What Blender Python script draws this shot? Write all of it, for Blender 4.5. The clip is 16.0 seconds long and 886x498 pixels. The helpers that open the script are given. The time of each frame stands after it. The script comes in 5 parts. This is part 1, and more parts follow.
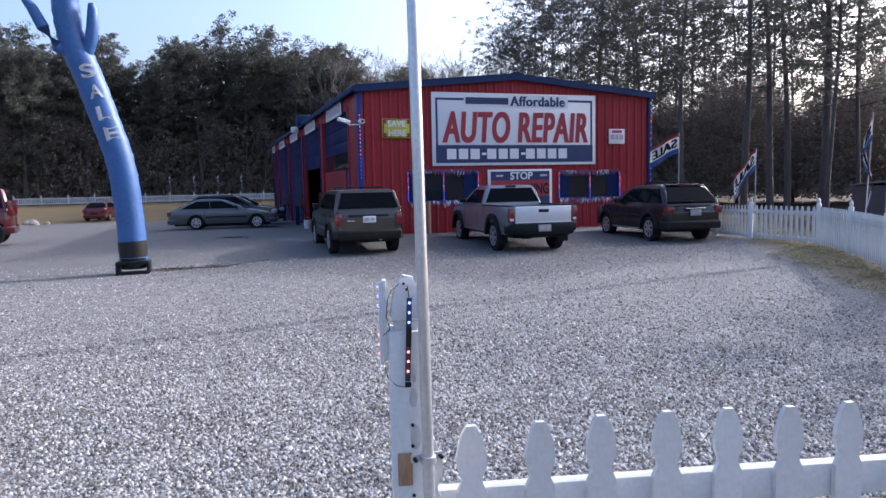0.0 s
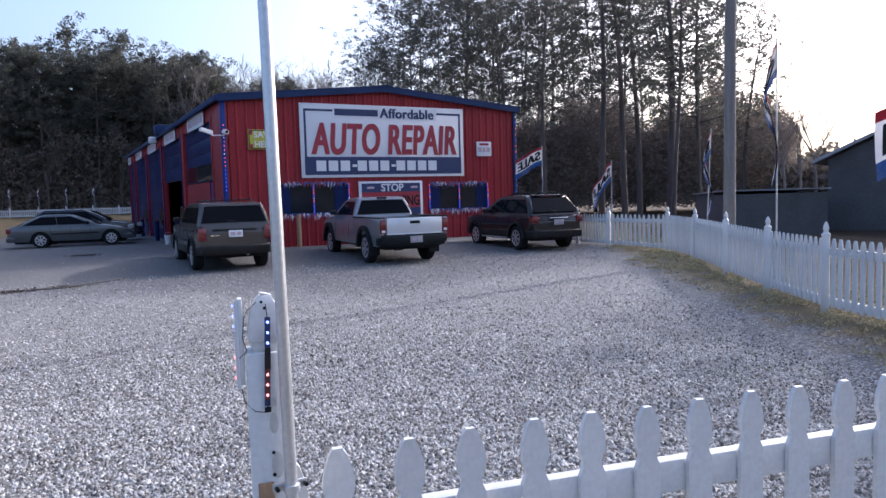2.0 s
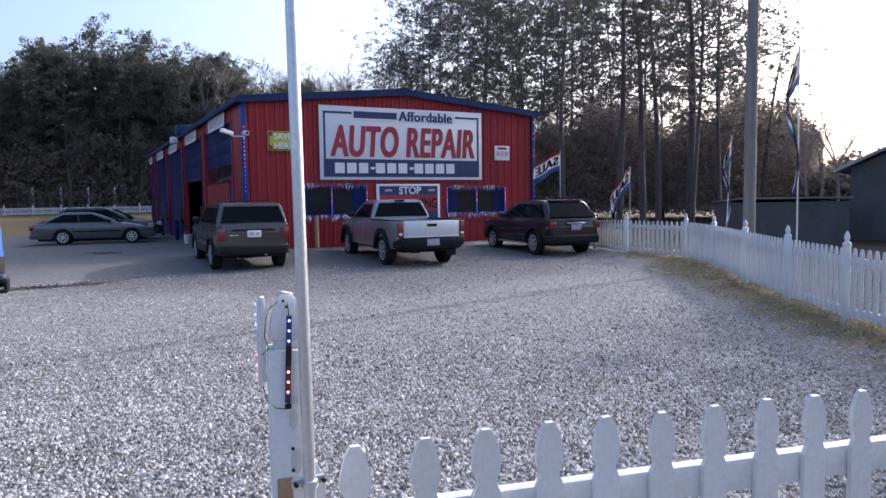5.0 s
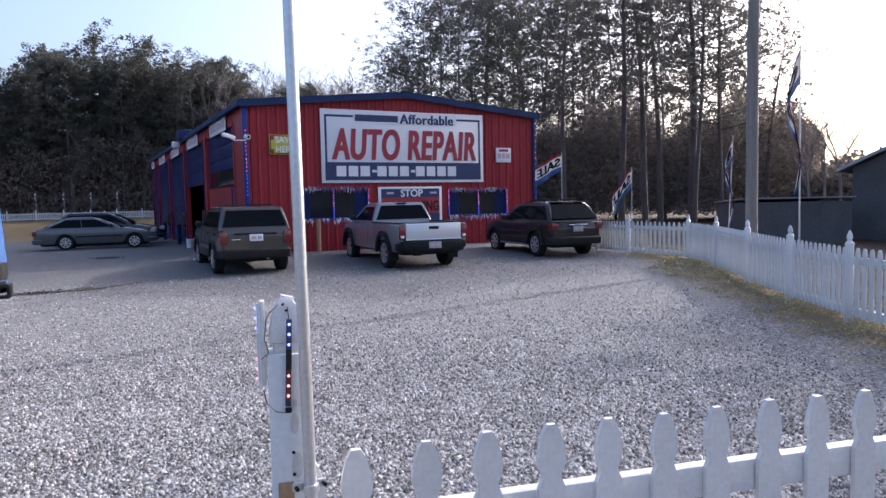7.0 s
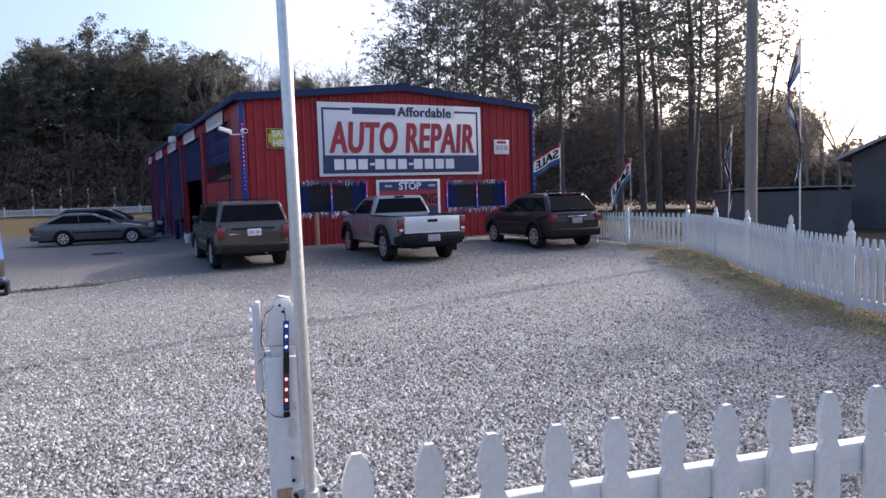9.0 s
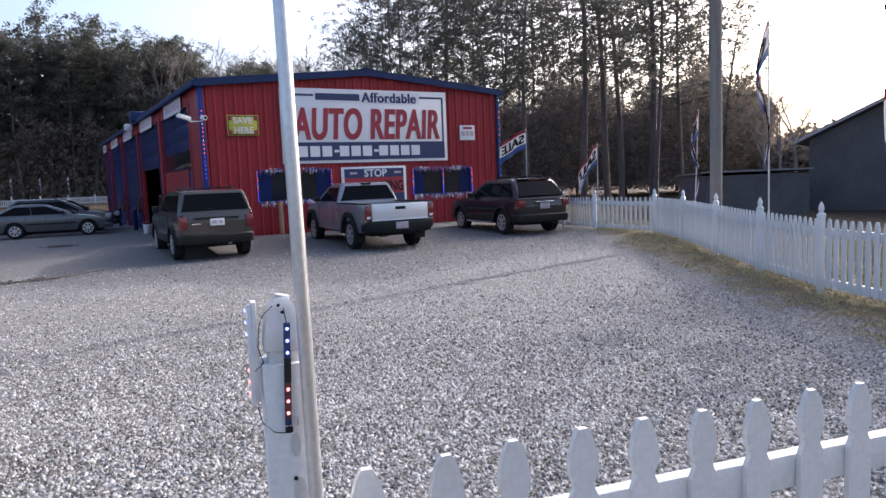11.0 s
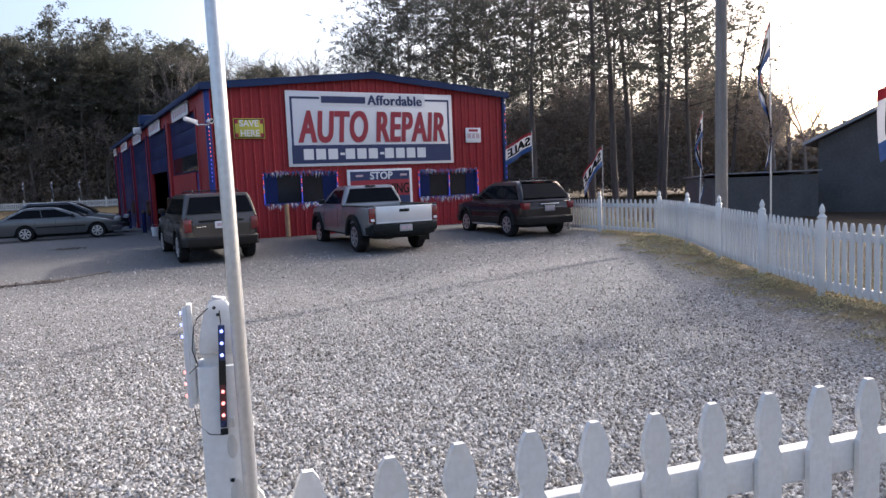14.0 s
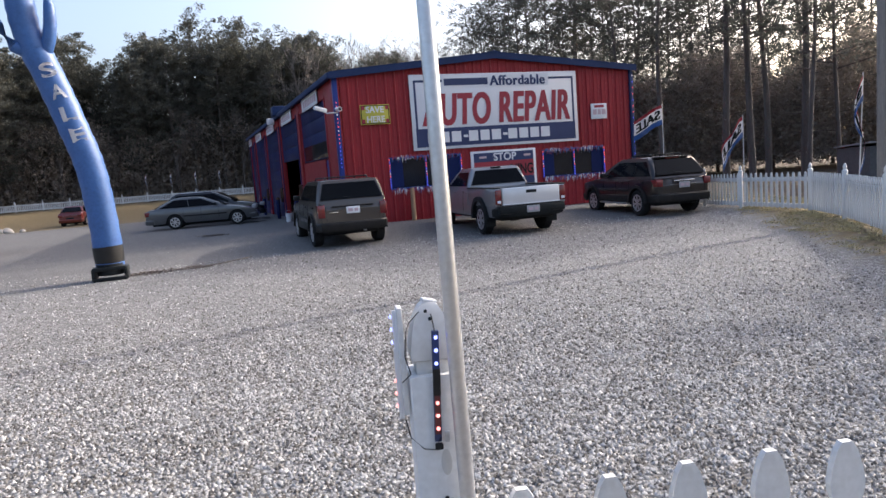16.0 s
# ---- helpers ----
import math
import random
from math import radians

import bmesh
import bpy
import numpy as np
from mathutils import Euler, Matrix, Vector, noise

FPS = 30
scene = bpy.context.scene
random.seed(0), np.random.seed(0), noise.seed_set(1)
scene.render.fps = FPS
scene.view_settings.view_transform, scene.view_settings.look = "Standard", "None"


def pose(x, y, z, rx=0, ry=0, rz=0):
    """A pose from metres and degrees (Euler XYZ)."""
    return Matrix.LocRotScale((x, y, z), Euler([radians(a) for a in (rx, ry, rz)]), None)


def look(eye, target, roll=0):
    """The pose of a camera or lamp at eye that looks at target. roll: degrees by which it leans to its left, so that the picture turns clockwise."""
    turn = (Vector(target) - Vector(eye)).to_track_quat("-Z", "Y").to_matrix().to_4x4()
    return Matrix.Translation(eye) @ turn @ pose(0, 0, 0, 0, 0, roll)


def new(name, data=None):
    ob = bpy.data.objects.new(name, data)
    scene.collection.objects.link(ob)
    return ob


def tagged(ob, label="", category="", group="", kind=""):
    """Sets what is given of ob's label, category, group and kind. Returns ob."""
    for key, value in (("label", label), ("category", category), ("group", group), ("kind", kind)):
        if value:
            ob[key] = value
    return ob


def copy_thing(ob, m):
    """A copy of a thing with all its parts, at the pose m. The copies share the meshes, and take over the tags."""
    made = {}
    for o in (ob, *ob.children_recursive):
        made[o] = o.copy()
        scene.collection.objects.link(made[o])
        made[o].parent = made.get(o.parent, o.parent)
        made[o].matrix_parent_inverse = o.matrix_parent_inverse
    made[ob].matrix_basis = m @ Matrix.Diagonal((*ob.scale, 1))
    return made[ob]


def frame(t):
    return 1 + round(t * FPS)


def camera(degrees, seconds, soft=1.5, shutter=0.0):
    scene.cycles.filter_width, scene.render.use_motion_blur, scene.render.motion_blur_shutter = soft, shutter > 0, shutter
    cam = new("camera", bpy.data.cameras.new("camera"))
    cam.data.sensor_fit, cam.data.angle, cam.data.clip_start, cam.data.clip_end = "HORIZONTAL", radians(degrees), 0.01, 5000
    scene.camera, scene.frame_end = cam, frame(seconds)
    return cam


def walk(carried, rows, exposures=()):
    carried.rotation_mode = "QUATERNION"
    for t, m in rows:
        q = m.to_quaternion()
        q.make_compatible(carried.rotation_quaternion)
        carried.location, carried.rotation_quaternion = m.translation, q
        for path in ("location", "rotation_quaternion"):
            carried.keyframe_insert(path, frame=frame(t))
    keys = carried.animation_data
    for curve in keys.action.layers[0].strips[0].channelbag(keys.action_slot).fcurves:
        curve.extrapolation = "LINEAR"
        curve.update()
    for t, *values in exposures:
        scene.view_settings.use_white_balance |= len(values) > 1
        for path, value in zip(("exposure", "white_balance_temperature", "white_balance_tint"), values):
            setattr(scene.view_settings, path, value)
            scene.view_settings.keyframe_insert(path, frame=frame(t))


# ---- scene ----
cam = camera(65.1, 16.0)
PATH = [
    (0, (0.42, -0.933, 1.655), (1.055, 0.955, 1.474), -1.2),
    (0.5, (0.456, -0.93, 1.652), (1.249, 0.896, 1.456), -1.3),
    (1, (0.46, -0.91, 1.65), (1.431, 0.832, 1.491), -1.3),
    (1.5, (0.458, -0.904, 1.648), (1.413, 0.848, 1.51), -1.8),
    (2, (0.461, -0.895, 1.653), (1.43, 0.847, 1.497), -1.6),
    (2.5, (0.448, -0.906, 1.657), (1.34, 0.88, 1.534), -1.0),
    (3, (0.447, -0.91, 1.657), (1.359, 0.866, 1.534), -1.1),
    (3.5, (0.443, -0.918, 1.658), (1.364, 0.854, 1.54), -1.3),
    (6, (0.446, -0.911, 1.651), (1.378, 0.851, 1.491), -0.5),
    (6.5, (0.452, -0.911, 1.651), (1.377, 0.855, 1.496), -1.2),
    (7, (0.45, -0.914, 1.653), (1.373, 0.855, 1.515), -1.2),
    (7.5, (0.446, -0.916, 1.654), (1.344, 0.864, 1.497), -1.3),
    (8, (0.445, -0.919, 1.654), (1.347, 0.86, 1.505), -1.0),
    (8.2, (0.447, -0.91, 1.653), (1.364, 0.861, 1.497), -1.0),
    (10.3, (0.499, -0.747, 1.676), (1.428, 1.018, 1.531), -2.8),
    (10.5, (0.484, -0.718, 1.674), (1.438, 1.034, 1.533), -3.5),
    (11, (0.456, -0.655, 1.654), (1.469, 1.058, 1.453), -2.3),
    (11.5, (0.509, -0.631, 1.649), (1.475, 1.109, 1.449), -3.0),
    (12, (0.595, -0.679, 1.648), (1.532, 1.078, 1.458), -2.2),
    (12.5, (0.647, -0.701, 1.64), (1.565, 1.063, 1.428), -1.4),
    (13, (0.61, -0.697, 1.642), (1.633, 1.013, 1.471), -0.8),
    (13.5, (0.565, -0.698, 1.65), (1.594, 1.008, 1.477), -2.3),
    (14, (0.577, -0.728, 1.649), (1.566, 1.0, 1.456), -2.4),
    (14.5, (0.614, -0.734, 1.647), (1.549, 1.021, 1.433), -2.3),
    (15, (0.57, -0.718, 1.656), (1.206, 1.169, 1.476), -2.9),
    (15.5, (0.483, -0.616, 1.674), (1.273, 1.211, 1.482), -3.9),
    (16, (0.478, -0.509, 1.671), (1.152, 1.36, 1.443), -4.3),
]
walk(cam, [(t, look(eye, target, roll)) for t, eye, target, roll in PATH], [(0, 1.24, 5450, 16), (7, 1.27, 5650, 17), (11, 1.36, 5920, 15), (14, 1.37, 6120, 14), (16, 1.36, 6180, 13)])

# ---- light ----
SUN_AZ, SUN_EL = 79.0, 28.0
world = bpy.data.worlds.new("sky")
scene.world = world
world.use_nodes = True
wn, wl = world.node_tree.nodes, world.node_tree.links
sky = wn.new("ShaderNodeTexSky")
sky.sky_type, sky.sun_disc = "NISHITA", False
sky.sun_elevation, sky.sun_rotation = radians(SUN_EL), radians(SUN_AZ)
sky.air_density, sky.dust_density, sky.ozone_density = 0.95, 6.0, 0.9
wn["Background"].inputs["Strength"].default_value = 0.15
wl.new(sky.outputs[0], wn["Background"].inputs[0])
sun = new("sun", bpy.data.lights.new("sun", "SUN"))
sun.data.energy, sun.data.angle, sun.data.color = 2.1, radians(0.7), (1.0, 0.93, 0.82)
sun.matrix_world = look((40 * math.sin(radians(SUN_AZ)), 40 * math.cos(radians(SUN_AZ)), 40 * math.tan(radians(SUN_EL))), (0, 0, 0))


# ---- materials ----
def mat(name, color, rough=0.6, metal=0.0, var=0.15, scale=4.0, fine=60.0, bump=0.0, coat=0.0, dirt=None, per_object=0.0, per_island=0.0, stretch=(1, 1, 1), spec=0.5):
    """A surface with two scales of uneven colour, roughness and relief."""
    m = bpy.data.materials.new(name)
    m.use_nodes = True
    n, l = m.node_tree.nodes, m.node_tree.links
    p = n["Principled BSDF"]
    p.inputs["Metallic"].default_value = metal
    p.inputs["Coat Weight"].default_value = coat
    p.inputs["Specular IOR Level"].default_value = spec
    p.inputs["Coat Roughness"].default_value = 0.08
    co = n.new("ShaderNodeTexCoord")
    mp = n.new("ShaderNodeMapping")
    mp.inputs["Scale"].default_value = stretch
    l.new(co.outputs["Object"], mp.inputs[0])
    big, small = n.new("ShaderNodeTexNoise"), n.new("ShaderNodeTexNoise")
    big.inputs["Scale"].default_value, small.inputs["Scale"].default_value = scale, fine
    big.inputs["Detail"].default_value = 5
    l.new(mp.outputs[0], big.inputs[0])
    l.new(mp.outputs[0], small.inputs[0])
    add = n.new("ShaderNodeMath")
    add.operation = "ADD"
    l.new(big.outputs["Fac"], add.inputs[0])
    l.new(small.outputs["Fac"], add.inputs[1])
    last = add.outputs[0]
    for amount, node, out in ((per_object, "ShaderNodeObjectInfo", "Random"), (per_island, "ShaderNodeNewGeometry", "Random Per Island")):
        if amount:
            src, mul = n.new(node), n.new("ShaderNodeMath")
            mul.operation = "MULTIPLY_ADD"
            mul.inputs[1].default_value, mul.inputs[2].default_value = amount, -amount / 2
            l.new(src.outputs[out], mul.inputs[0])
            plus = n.new("ShaderNodeMath")
            plus.operation = "ADD"
            l.new(last, plus.inputs[0])
            l.new(mul.outputs[0], plus.inputs[1])
            last = plus.outputs[0]
    ramp = n.new("ShaderNodeMapRange")
    ramp.inputs["From Min"].default_value, ramp.inputs["From Max"].default_value = 0.6, 1.4
    l.new(last, ramp.inputs[0])
    mix = n.new("ShaderNodeMix")
    mix.data_type = "RGBA"
    dark = dirt or tuple(c * (1 - var) for c in color)
    light = tuple(min(1, c * (1 + var)) for c in color)
    mix.inputs[6].default_value, mix.inputs[7].default_value = (*dark, 1), (*light, 1)
    l.new(ramp.outputs[0], mix.inputs[0])
    l.new(mix.outputs[2], p.inputs["Base Color"])
    rr = n.new("ShaderNodeMapRange")
    rr.inputs["To Min"].default_value, rr.inputs["To Max"].default_value = min(1, rough * 1.15), rough * 0.85
    l.new(ramp.outputs[0], rr.inputs[0])
    l.new(rr.outputs[0], p.inputs["Roughness"])
    if bump:
        b = n.new("ShaderNodeBump")
        b.inputs["Strength"].default_value, b.inputs["Distance"].default_value = bump, 0.02
        l.new(last, b.inputs["Height"])
        l.new(b.outputs[0], p.inputs["Normal"])
    return m


def thin(m, share):
    """Lets part of the light through, as needles and dry leaves do."""
    n, l = m.node_tree.nodes, m.node_tree.links
    p = n["Principled BSDF"]
    tr, mix = n.new("ShaderNodeBsdfTranslucent"), n.new("ShaderNodeMixShader")
    mix.inputs[0].default_value = share
    l.new(p.inputs["Base Color"].links[0].from_socket, tr.inputs["Color"])
    l.new(p.outputs[0], mix.inputs[1])
    l.new(tr.outputs[0], mix.inputs[2])
    l.new(mix.outputs[0], n["Material Output"].inputs["Surface"])
    return m


def glow(name, color, strength):
    m = bpy.data.materials.new(name)
    m.use_nodes = True
    p = m.node_tree.nodes["Principled BSDF"]
    p.inputs["Base Color"].default_value = p.inputs["Emission Color"].default_value = (*color, 1)
    p.inputs["Emission Strength"].default_value = strength
    return m


M_RED = mat("red_siding", (0.27, 0.024, 0.03), 0.45, 0, 0.22, 0.8, 25, 0.03, stretch=(1, 1, 0.3), spec=0.22)
M_BLUE = mat("blue_metal", (0.014, 0.03, 0.17), 0.42, 0, 0.25, 0.9, 30, 0.03, per_object=0.2, spec=0.25)
M_ROOF = mat("blue_trim", (0.013, 0.028, 0.085), 0.6, 0, 0.25, 1.2, 30, spec=0.2)
M_WHITE = mat("white_vinyl", (0.61, 0.61, 0.605), 0.5, 0, 0.03, 2.5, 70, 0.0, dirt=(0.5, 0.495, 0.48), per_object=0.35)
M_SIGNW = mat("sign_white", (0.66, 0.66, 0.68), 0.5, 0, 0.05, 1.5, 40)
M_SIGNR = mat("sign_red", (0.28, 0.018, 0.035), 0.5, 0, 0.1, 2, 40)
M_SIGNB = mat("sign_navy", (0.013, 0.027, 0.095), 0.5, 0, 0.12, 2, 40)
M_YELLOW = mat("sign_yellow", (0.46, 0.42, 0.05), 0.55, 0, 0.12, 4, 40)
M_GREYINK = mat("faded_ink", (0.45, 0.33, 0.36), 0.6, 0, 0.1, 4, 40)
M_BLACK = mat("black_plastic", (0.010, 0.012, 0.013), 0.6, 0, 0.3, 6, 60, spec=0.2)
M_RUBBER = mat("tyre_rubber", (0.018, 0.018, 0.019), 0.9, 0, 0.35, 8, 60, 0.1, spec=0.15)
M_ALLOY = mat("wheel_alloy", (0.55, 0.55, 0.57), 0.32, 0.8, 0.15, 8, 60)
M_GLASS = mat("tinted_glass", (0.006, 0.007, 0.009), 0.05, 0, 0.2, 3, 20, spec=0.05)
M_WINDOW = mat("shop_window", (0.014, 0.016, 0.022), 0.12, 0, 0.3, 2, 20, spec=0.3)
M_POLE = mat("galvanised_pipe", (0.52, 0.53, 0.55), 0.35, 0.75, 0.15, 6, 90, 0.02)
M_WOOD = mat("weathered_wood", (0.30, 0.19, 0.11), 0.8, 0, 0.3, 4, 40, 0.2, stretch=(4, 4, 0.5))
M_UPOLE = mat("utility_pole_wood", (0.2, 0.182, 0.168), 0.85, 0, 0.3, 3, 30, 0.3, stretch=(4, 4, 0.3))
M_BARK = mat("pine_bark", (0.085, 0.072, 0.064), 0.95, 0, 0.4, 2, 15, 0.5, stretch=(3, 3, 0.6), per_object=0.3)
M_TWIG = mat("bare_twig", (0.2, 0.172, 0.158), 0.9, 0, 0.3, 2, 15)
M_NEEDLE = thin(mat("pine_needle", (0.1, 0.1, 0.084), 0.9, 0, 0.35, 0.5, 3, per_object=0.5, per_island=0.4, spec=0.12), 0.4)
M_BRUSH = thin(mat("winter_undergrowth", (0.22, 0.188, 0.16), 0.9, 0, 0.3, 0.3, 2, per_island=0.6, spec=0.1), 0.35)
M_TUBE = mat("blue_nylon", (0.033, 0.10, 0.28), 0.5, 0, 0.18, 2.5, 20, 0.12)
M_GRASS = mat("dry_grass", (0.4, 0.34, 0.19), 0.95, 0, 0.25, 1, 6, per_island=0.6, spec=0.1)
M_STONE = mat("gravel_stone", (0.31, 0.303, 0.29), 0.92, 0, 0.42, 3, 40, per_island=1.4, dirt=(0.118, 0.108, 0.096), spec=0.1)
M_LAMPRED = mat("tail_lamp_red", (0.15, 0.011, 0.012), 0.15, 0, 0.2, 6, 60, coat=0.6)
M_CHROME = mat("chrome", (0.75, 0.75, 0.76), 0.15, 1.0, 0.08, 6, 60)
M_HOUSEW = mat("house_siding", (0.075, 0.073, 0.075), 0.8, 0, 0.2, 1, 12)
M_HOUSER = mat("house_roof", (0.28, 0.28, 0.295), 0.75, 0, 0.2, 1, 14, 0.2)
M_DOOR = mat("navy_door", (0.007, 0.015, 0.072), 0.45, 0, 0.25, 0.9, 30, 0.03, per_object=0.3, spec=0.12)
M_PLATE = mat("dull_plate", (0.3, 0.3, 0.31), 0.5, 0, 0.1, 4, 40)
M_SHEDROOF = mat("dull_shed_roof", (0.2, 0.2, 0.205), 0.7, 0, 0.2, 1, 14)
M_ROCK = mat("pale_rock", (0.28, 0.26, 0.235), 0.9, 0, 0.25, 3, 30, 0.3)
M_DEBRIS = mat("dark_debris", (0.12, 0.10, 0.09), 0.9, 0, 0.4, 5, 30, 0.2)
M_RUST = mat("rusty_brown", (0.09, 0.05, 0.032), 0.9, 0, 0.35, 6, 50, 0.2)
M_SMEAR = mat("dirty_vinyl", (0.46, 0.455, 0.44), 0.7, 0, 0.06, 30, 90)
STRIP_R, STRIP_B = glow("strip_lamp_red", (1, 0.3, 0.26), 1.15), glow("strip_lamp_blue", (0.3, 0.36, 1), 1.3)
LED_R, LED_B, LED_W = glow("led_red", (0.9, 0.1, 0.1), 0.75), glow("led_blue", (0.1, 0.12, 0.8), 0.5), glow("led_white", (0.8, 0.75, 0.75), 0.3)


def ground_material():
    """Pale crushed stone, with worn dry grass beyond the yard's edges."""
    m = bpy.data.materials.new("gravel_ground")
    m.use_nodes = True
    n, l = m.node_tree.nodes, m.node_tree.links
    p = n["Principled BSDF"]
    geo = n.new("ShaderNodeNewGeometry")

    def node(kind, **sets):
        k = n.new(kind)
        for key, v in sets.items():
            k.inputs[key.replace("_", " ")].default_value = v
        return k

    def mixrgb(fac, a, b):
        k = n.new("ShaderNodeMix")
        k.data_type = "RGBA"
        for i, v in ((0, fac), (6, a), (7, b)):
            if isinstance(v, (tuple, float)):
                k.inputs[i].default_value = v
            else:
                l.new(v, k.inputs[i])
        return k.outputs[2]

    def rng(src, a, b, lo=0.0, hi=1.0):
        k = n.new("ShaderNodeMapRange")
        for i, v in zip((1, 2, 3, 4), (a, b, lo, hi)):
            k.inputs[i].default_value = v
        l.new(src, k.inputs[0])
        return k.outputs[0]

    xyz = n.new("ShaderNodeSeparateXYZ")
    l.new(geo.outputs["Position"], xyz.inputs[0])

    def math_(op, a, b):
        k = n.new("ShaderNodeMath")
        k.operation = op
        for i, v in enumerate((a, b)):
            if isinstance(v, float):
                k.inputs[i].default_value = v
            else:
                l.new(v, k.inputs[i])
        return k.outputs[0]

    cells = node("ShaderNodeTexVoronoi", Scale=34.0, Randomness=1.0)
    big = node("ShaderNodeTexNoise", Scale=0.35, Detail=6.0)
    mid = node("ShaderNodeTexNoise", Scale=3.0, Detail=6.0)
    for k in (cells, big, mid):
        l.new(geo.outputs["Position"], k.inputs["Vector"])
    sep = n.new("ShaderNodeSeparateColor")
    l.new(cells.outputs["Color"], sep.inputs[0])
    stone = mixrgb(sep.outputs[0], (0.06, 0.054, 0.048, 1), (0.39, 0.386, 0.38, 1))
    stone = mixrgb(rng(cells.outputs["Distance"], 0.35, 0.75), stone, (0.095, 0.092, 0.09, 1))
    worn = mixrgb(rng(mid.outputs["Fac"], 0.35, 0.7), (0.14, 0.135, 0.13, 1), (0.2, 0.196, 0.19, 1))
    gravel = mixrgb(rng(big.outputs["Fac"], 0.4, 0.7, 0.08, 0.5), stone, worn)
    # heaps and hollows a hand wide, then scuffs and wheel ruts a stride wide
    lumps = node("ShaderNodeTexNoise", Scale=17.0, Detail=4.0, Roughness=0.75)
    scuff = node("ShaderNodeTexNoise", Scale=1.1, Detail=5.0, Roughness=0.65)
    squash = n.new("ShaderNodeMapping")
    squash.inputs["Rotation"].default_value = (0, 0, 0.35)
    squash.inputs["Scale"].default_value = (0.45, 1.5, 1)
    l.new(geo.outputs["Position"], squash.inputs[0])
    l.new(geo.outputs["Position"], lumps.inputs["Vector"])
    l.new(squash.outputs[0], scuff.inputs["Vector"])
    gravel = mixrgb(rng(lumps.outputs["Fac"], 0.5, 0.72, 0.0, 0.5), gravel, (0.085, 0.08, 0.074, 1))
    gravel = mixrgb(rng(lumps.outputs["Fac"], 0.5, 0.3, 0.0, 0.45), gravel, (0.37, 0.365, 0.355, 1))
    gravel = mixrgb(rng(scuff.outputs["Fac"], 0.52, 0.74, 0.0, 0.32), gravel, (0.12, 0.113, 0.105, 1))
    # packed fines, drips and painted tree shade where cars stand before the shop
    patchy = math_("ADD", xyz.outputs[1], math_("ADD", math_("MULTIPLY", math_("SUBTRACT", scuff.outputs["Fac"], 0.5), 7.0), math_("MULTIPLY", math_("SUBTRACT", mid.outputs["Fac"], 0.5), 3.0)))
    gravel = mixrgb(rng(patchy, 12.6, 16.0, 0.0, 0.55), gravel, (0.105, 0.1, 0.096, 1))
    grass = mixrgb(mid.outputs["Fac"], (0.09, 0.07, 0.04, 1), (0.19, 0.145, 0.082, 1))
    wob = math_("MULTIPLY", math_("SUBTRACT", mid.outputs["Fac"], 0.5), 1.6)
    # distance past the edge that runs along the fence, from (7.2, 2.9) to (15, 16)
    side = math_("SUBTRACT", math_("MULTIPLY", xyz.outputs[0], 0.853), math_("MULTIPLY", xyz.outputs[1], 0.522))
    f1 = rng(math_("ADD", side, wob), 4.35, 5.0)
    f2 = rng(math_("ADD", xyz.outputs[1], math_("MULTIPLY", wob, 2.5)), 49.0, 52.0)
    f3 = rng(math_("ADD", math_("MULTIPLY", xyz.outputs[1], -1.0), wob), 1.5, 4.0)
    fac = math_("MAXIMUM", math_("MAXIMUM", f1, f2), f3)
    # fallen pine straw under woods past the fence, darkened with painted shade
    shaded_litter = mixrgb(mid.outputs["Fac"], (0.035, 0.026, 0.018, 1), (0.085, 0.06, 0.04, 1))
    grass = mixrgb(math_("MULTIPLY", rng(math_("ADD", side, wob), 5.9, 7.2), rng(xyz.outputs[1], 0.0, 4.0)), grass, shaded_litter)
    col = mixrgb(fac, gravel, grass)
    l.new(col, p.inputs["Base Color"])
    p.inputs["Roughness"].default_value = 0.95
    p.inputs["Specular IOR Level"].default_value = 0.15
    b = n.new("ShaderNodeBump")
    b.inputs["Strength"].default_value, b.inputs["Distance"].default_value = 0.5, 0.013
    l.new(math_("SUBTRACT", mid.outputs["Fac"], cells.outputs["Distance"]), b.inputs["Height"])
    l.new(b.outputs[0], p.inputs["Normal"])
    return m


# ---- building blocks ----
def finish(name, me, material, parent, label, smooth):
    if smooth:
        me.shade_smooth()
        me.set_sharp_from_angle(angle=radians(smooth))
    me.materials.append(material)
    ob = new(name, me)
    if parent:
        ob.parent = parent
    if label:
        ob["label"] = label
    return ob


def part(name, bm, material, parent=None, label="", smooth=35):
    me = bpy.data.meshes.new(name)
    bmesh.ops.recalc_face_normals(bm, faces=bm.faces)
    bm.to_mesh(me)
    bm.free()
    return finish(name, me, material, parent, label, smooth)


def raw(name, verts, faces, material, parent=None, label="", smooth=0):
    me = bpy.data.meshes.new(name)
    me.from_pydata([tuple(v) for v in verts], [], [tuple(f) for f in faces])
    me.update()
    return finish(name, me, material, parent, label, smooth)


def tris(name, verts, material, parent=None, label="", size=3):
    """A mesh of loose triangles or of small bodies from one array."""
    v = np.asarray(verts, dtype=np.float32).reshape(-1, 3)
    me = bpy.data.meshes.new(name)
    k = len(v)
    me.vertices.add(k)
    me.loops.add(k)
    me.polygons.add(k // size)
    me.vertices.foreach_set("co", v.ravel())
    me.loops.foreach_set("vertex_index", np.arange(k, dtype=np.int32))
    me.polygons.foreach_set("loop_start", np.arange(0, k, size, dtype=np.int32))
    me.update(calc_edges=True)
    return finish(name, me, material, parent, label, 0)


def thing(name, label, category, m=None, group="", kind=""):
    ob = new(name)
    if m is not None:
        ob.matrix_world = m
    return tagged(ob, label, category, group, kind)


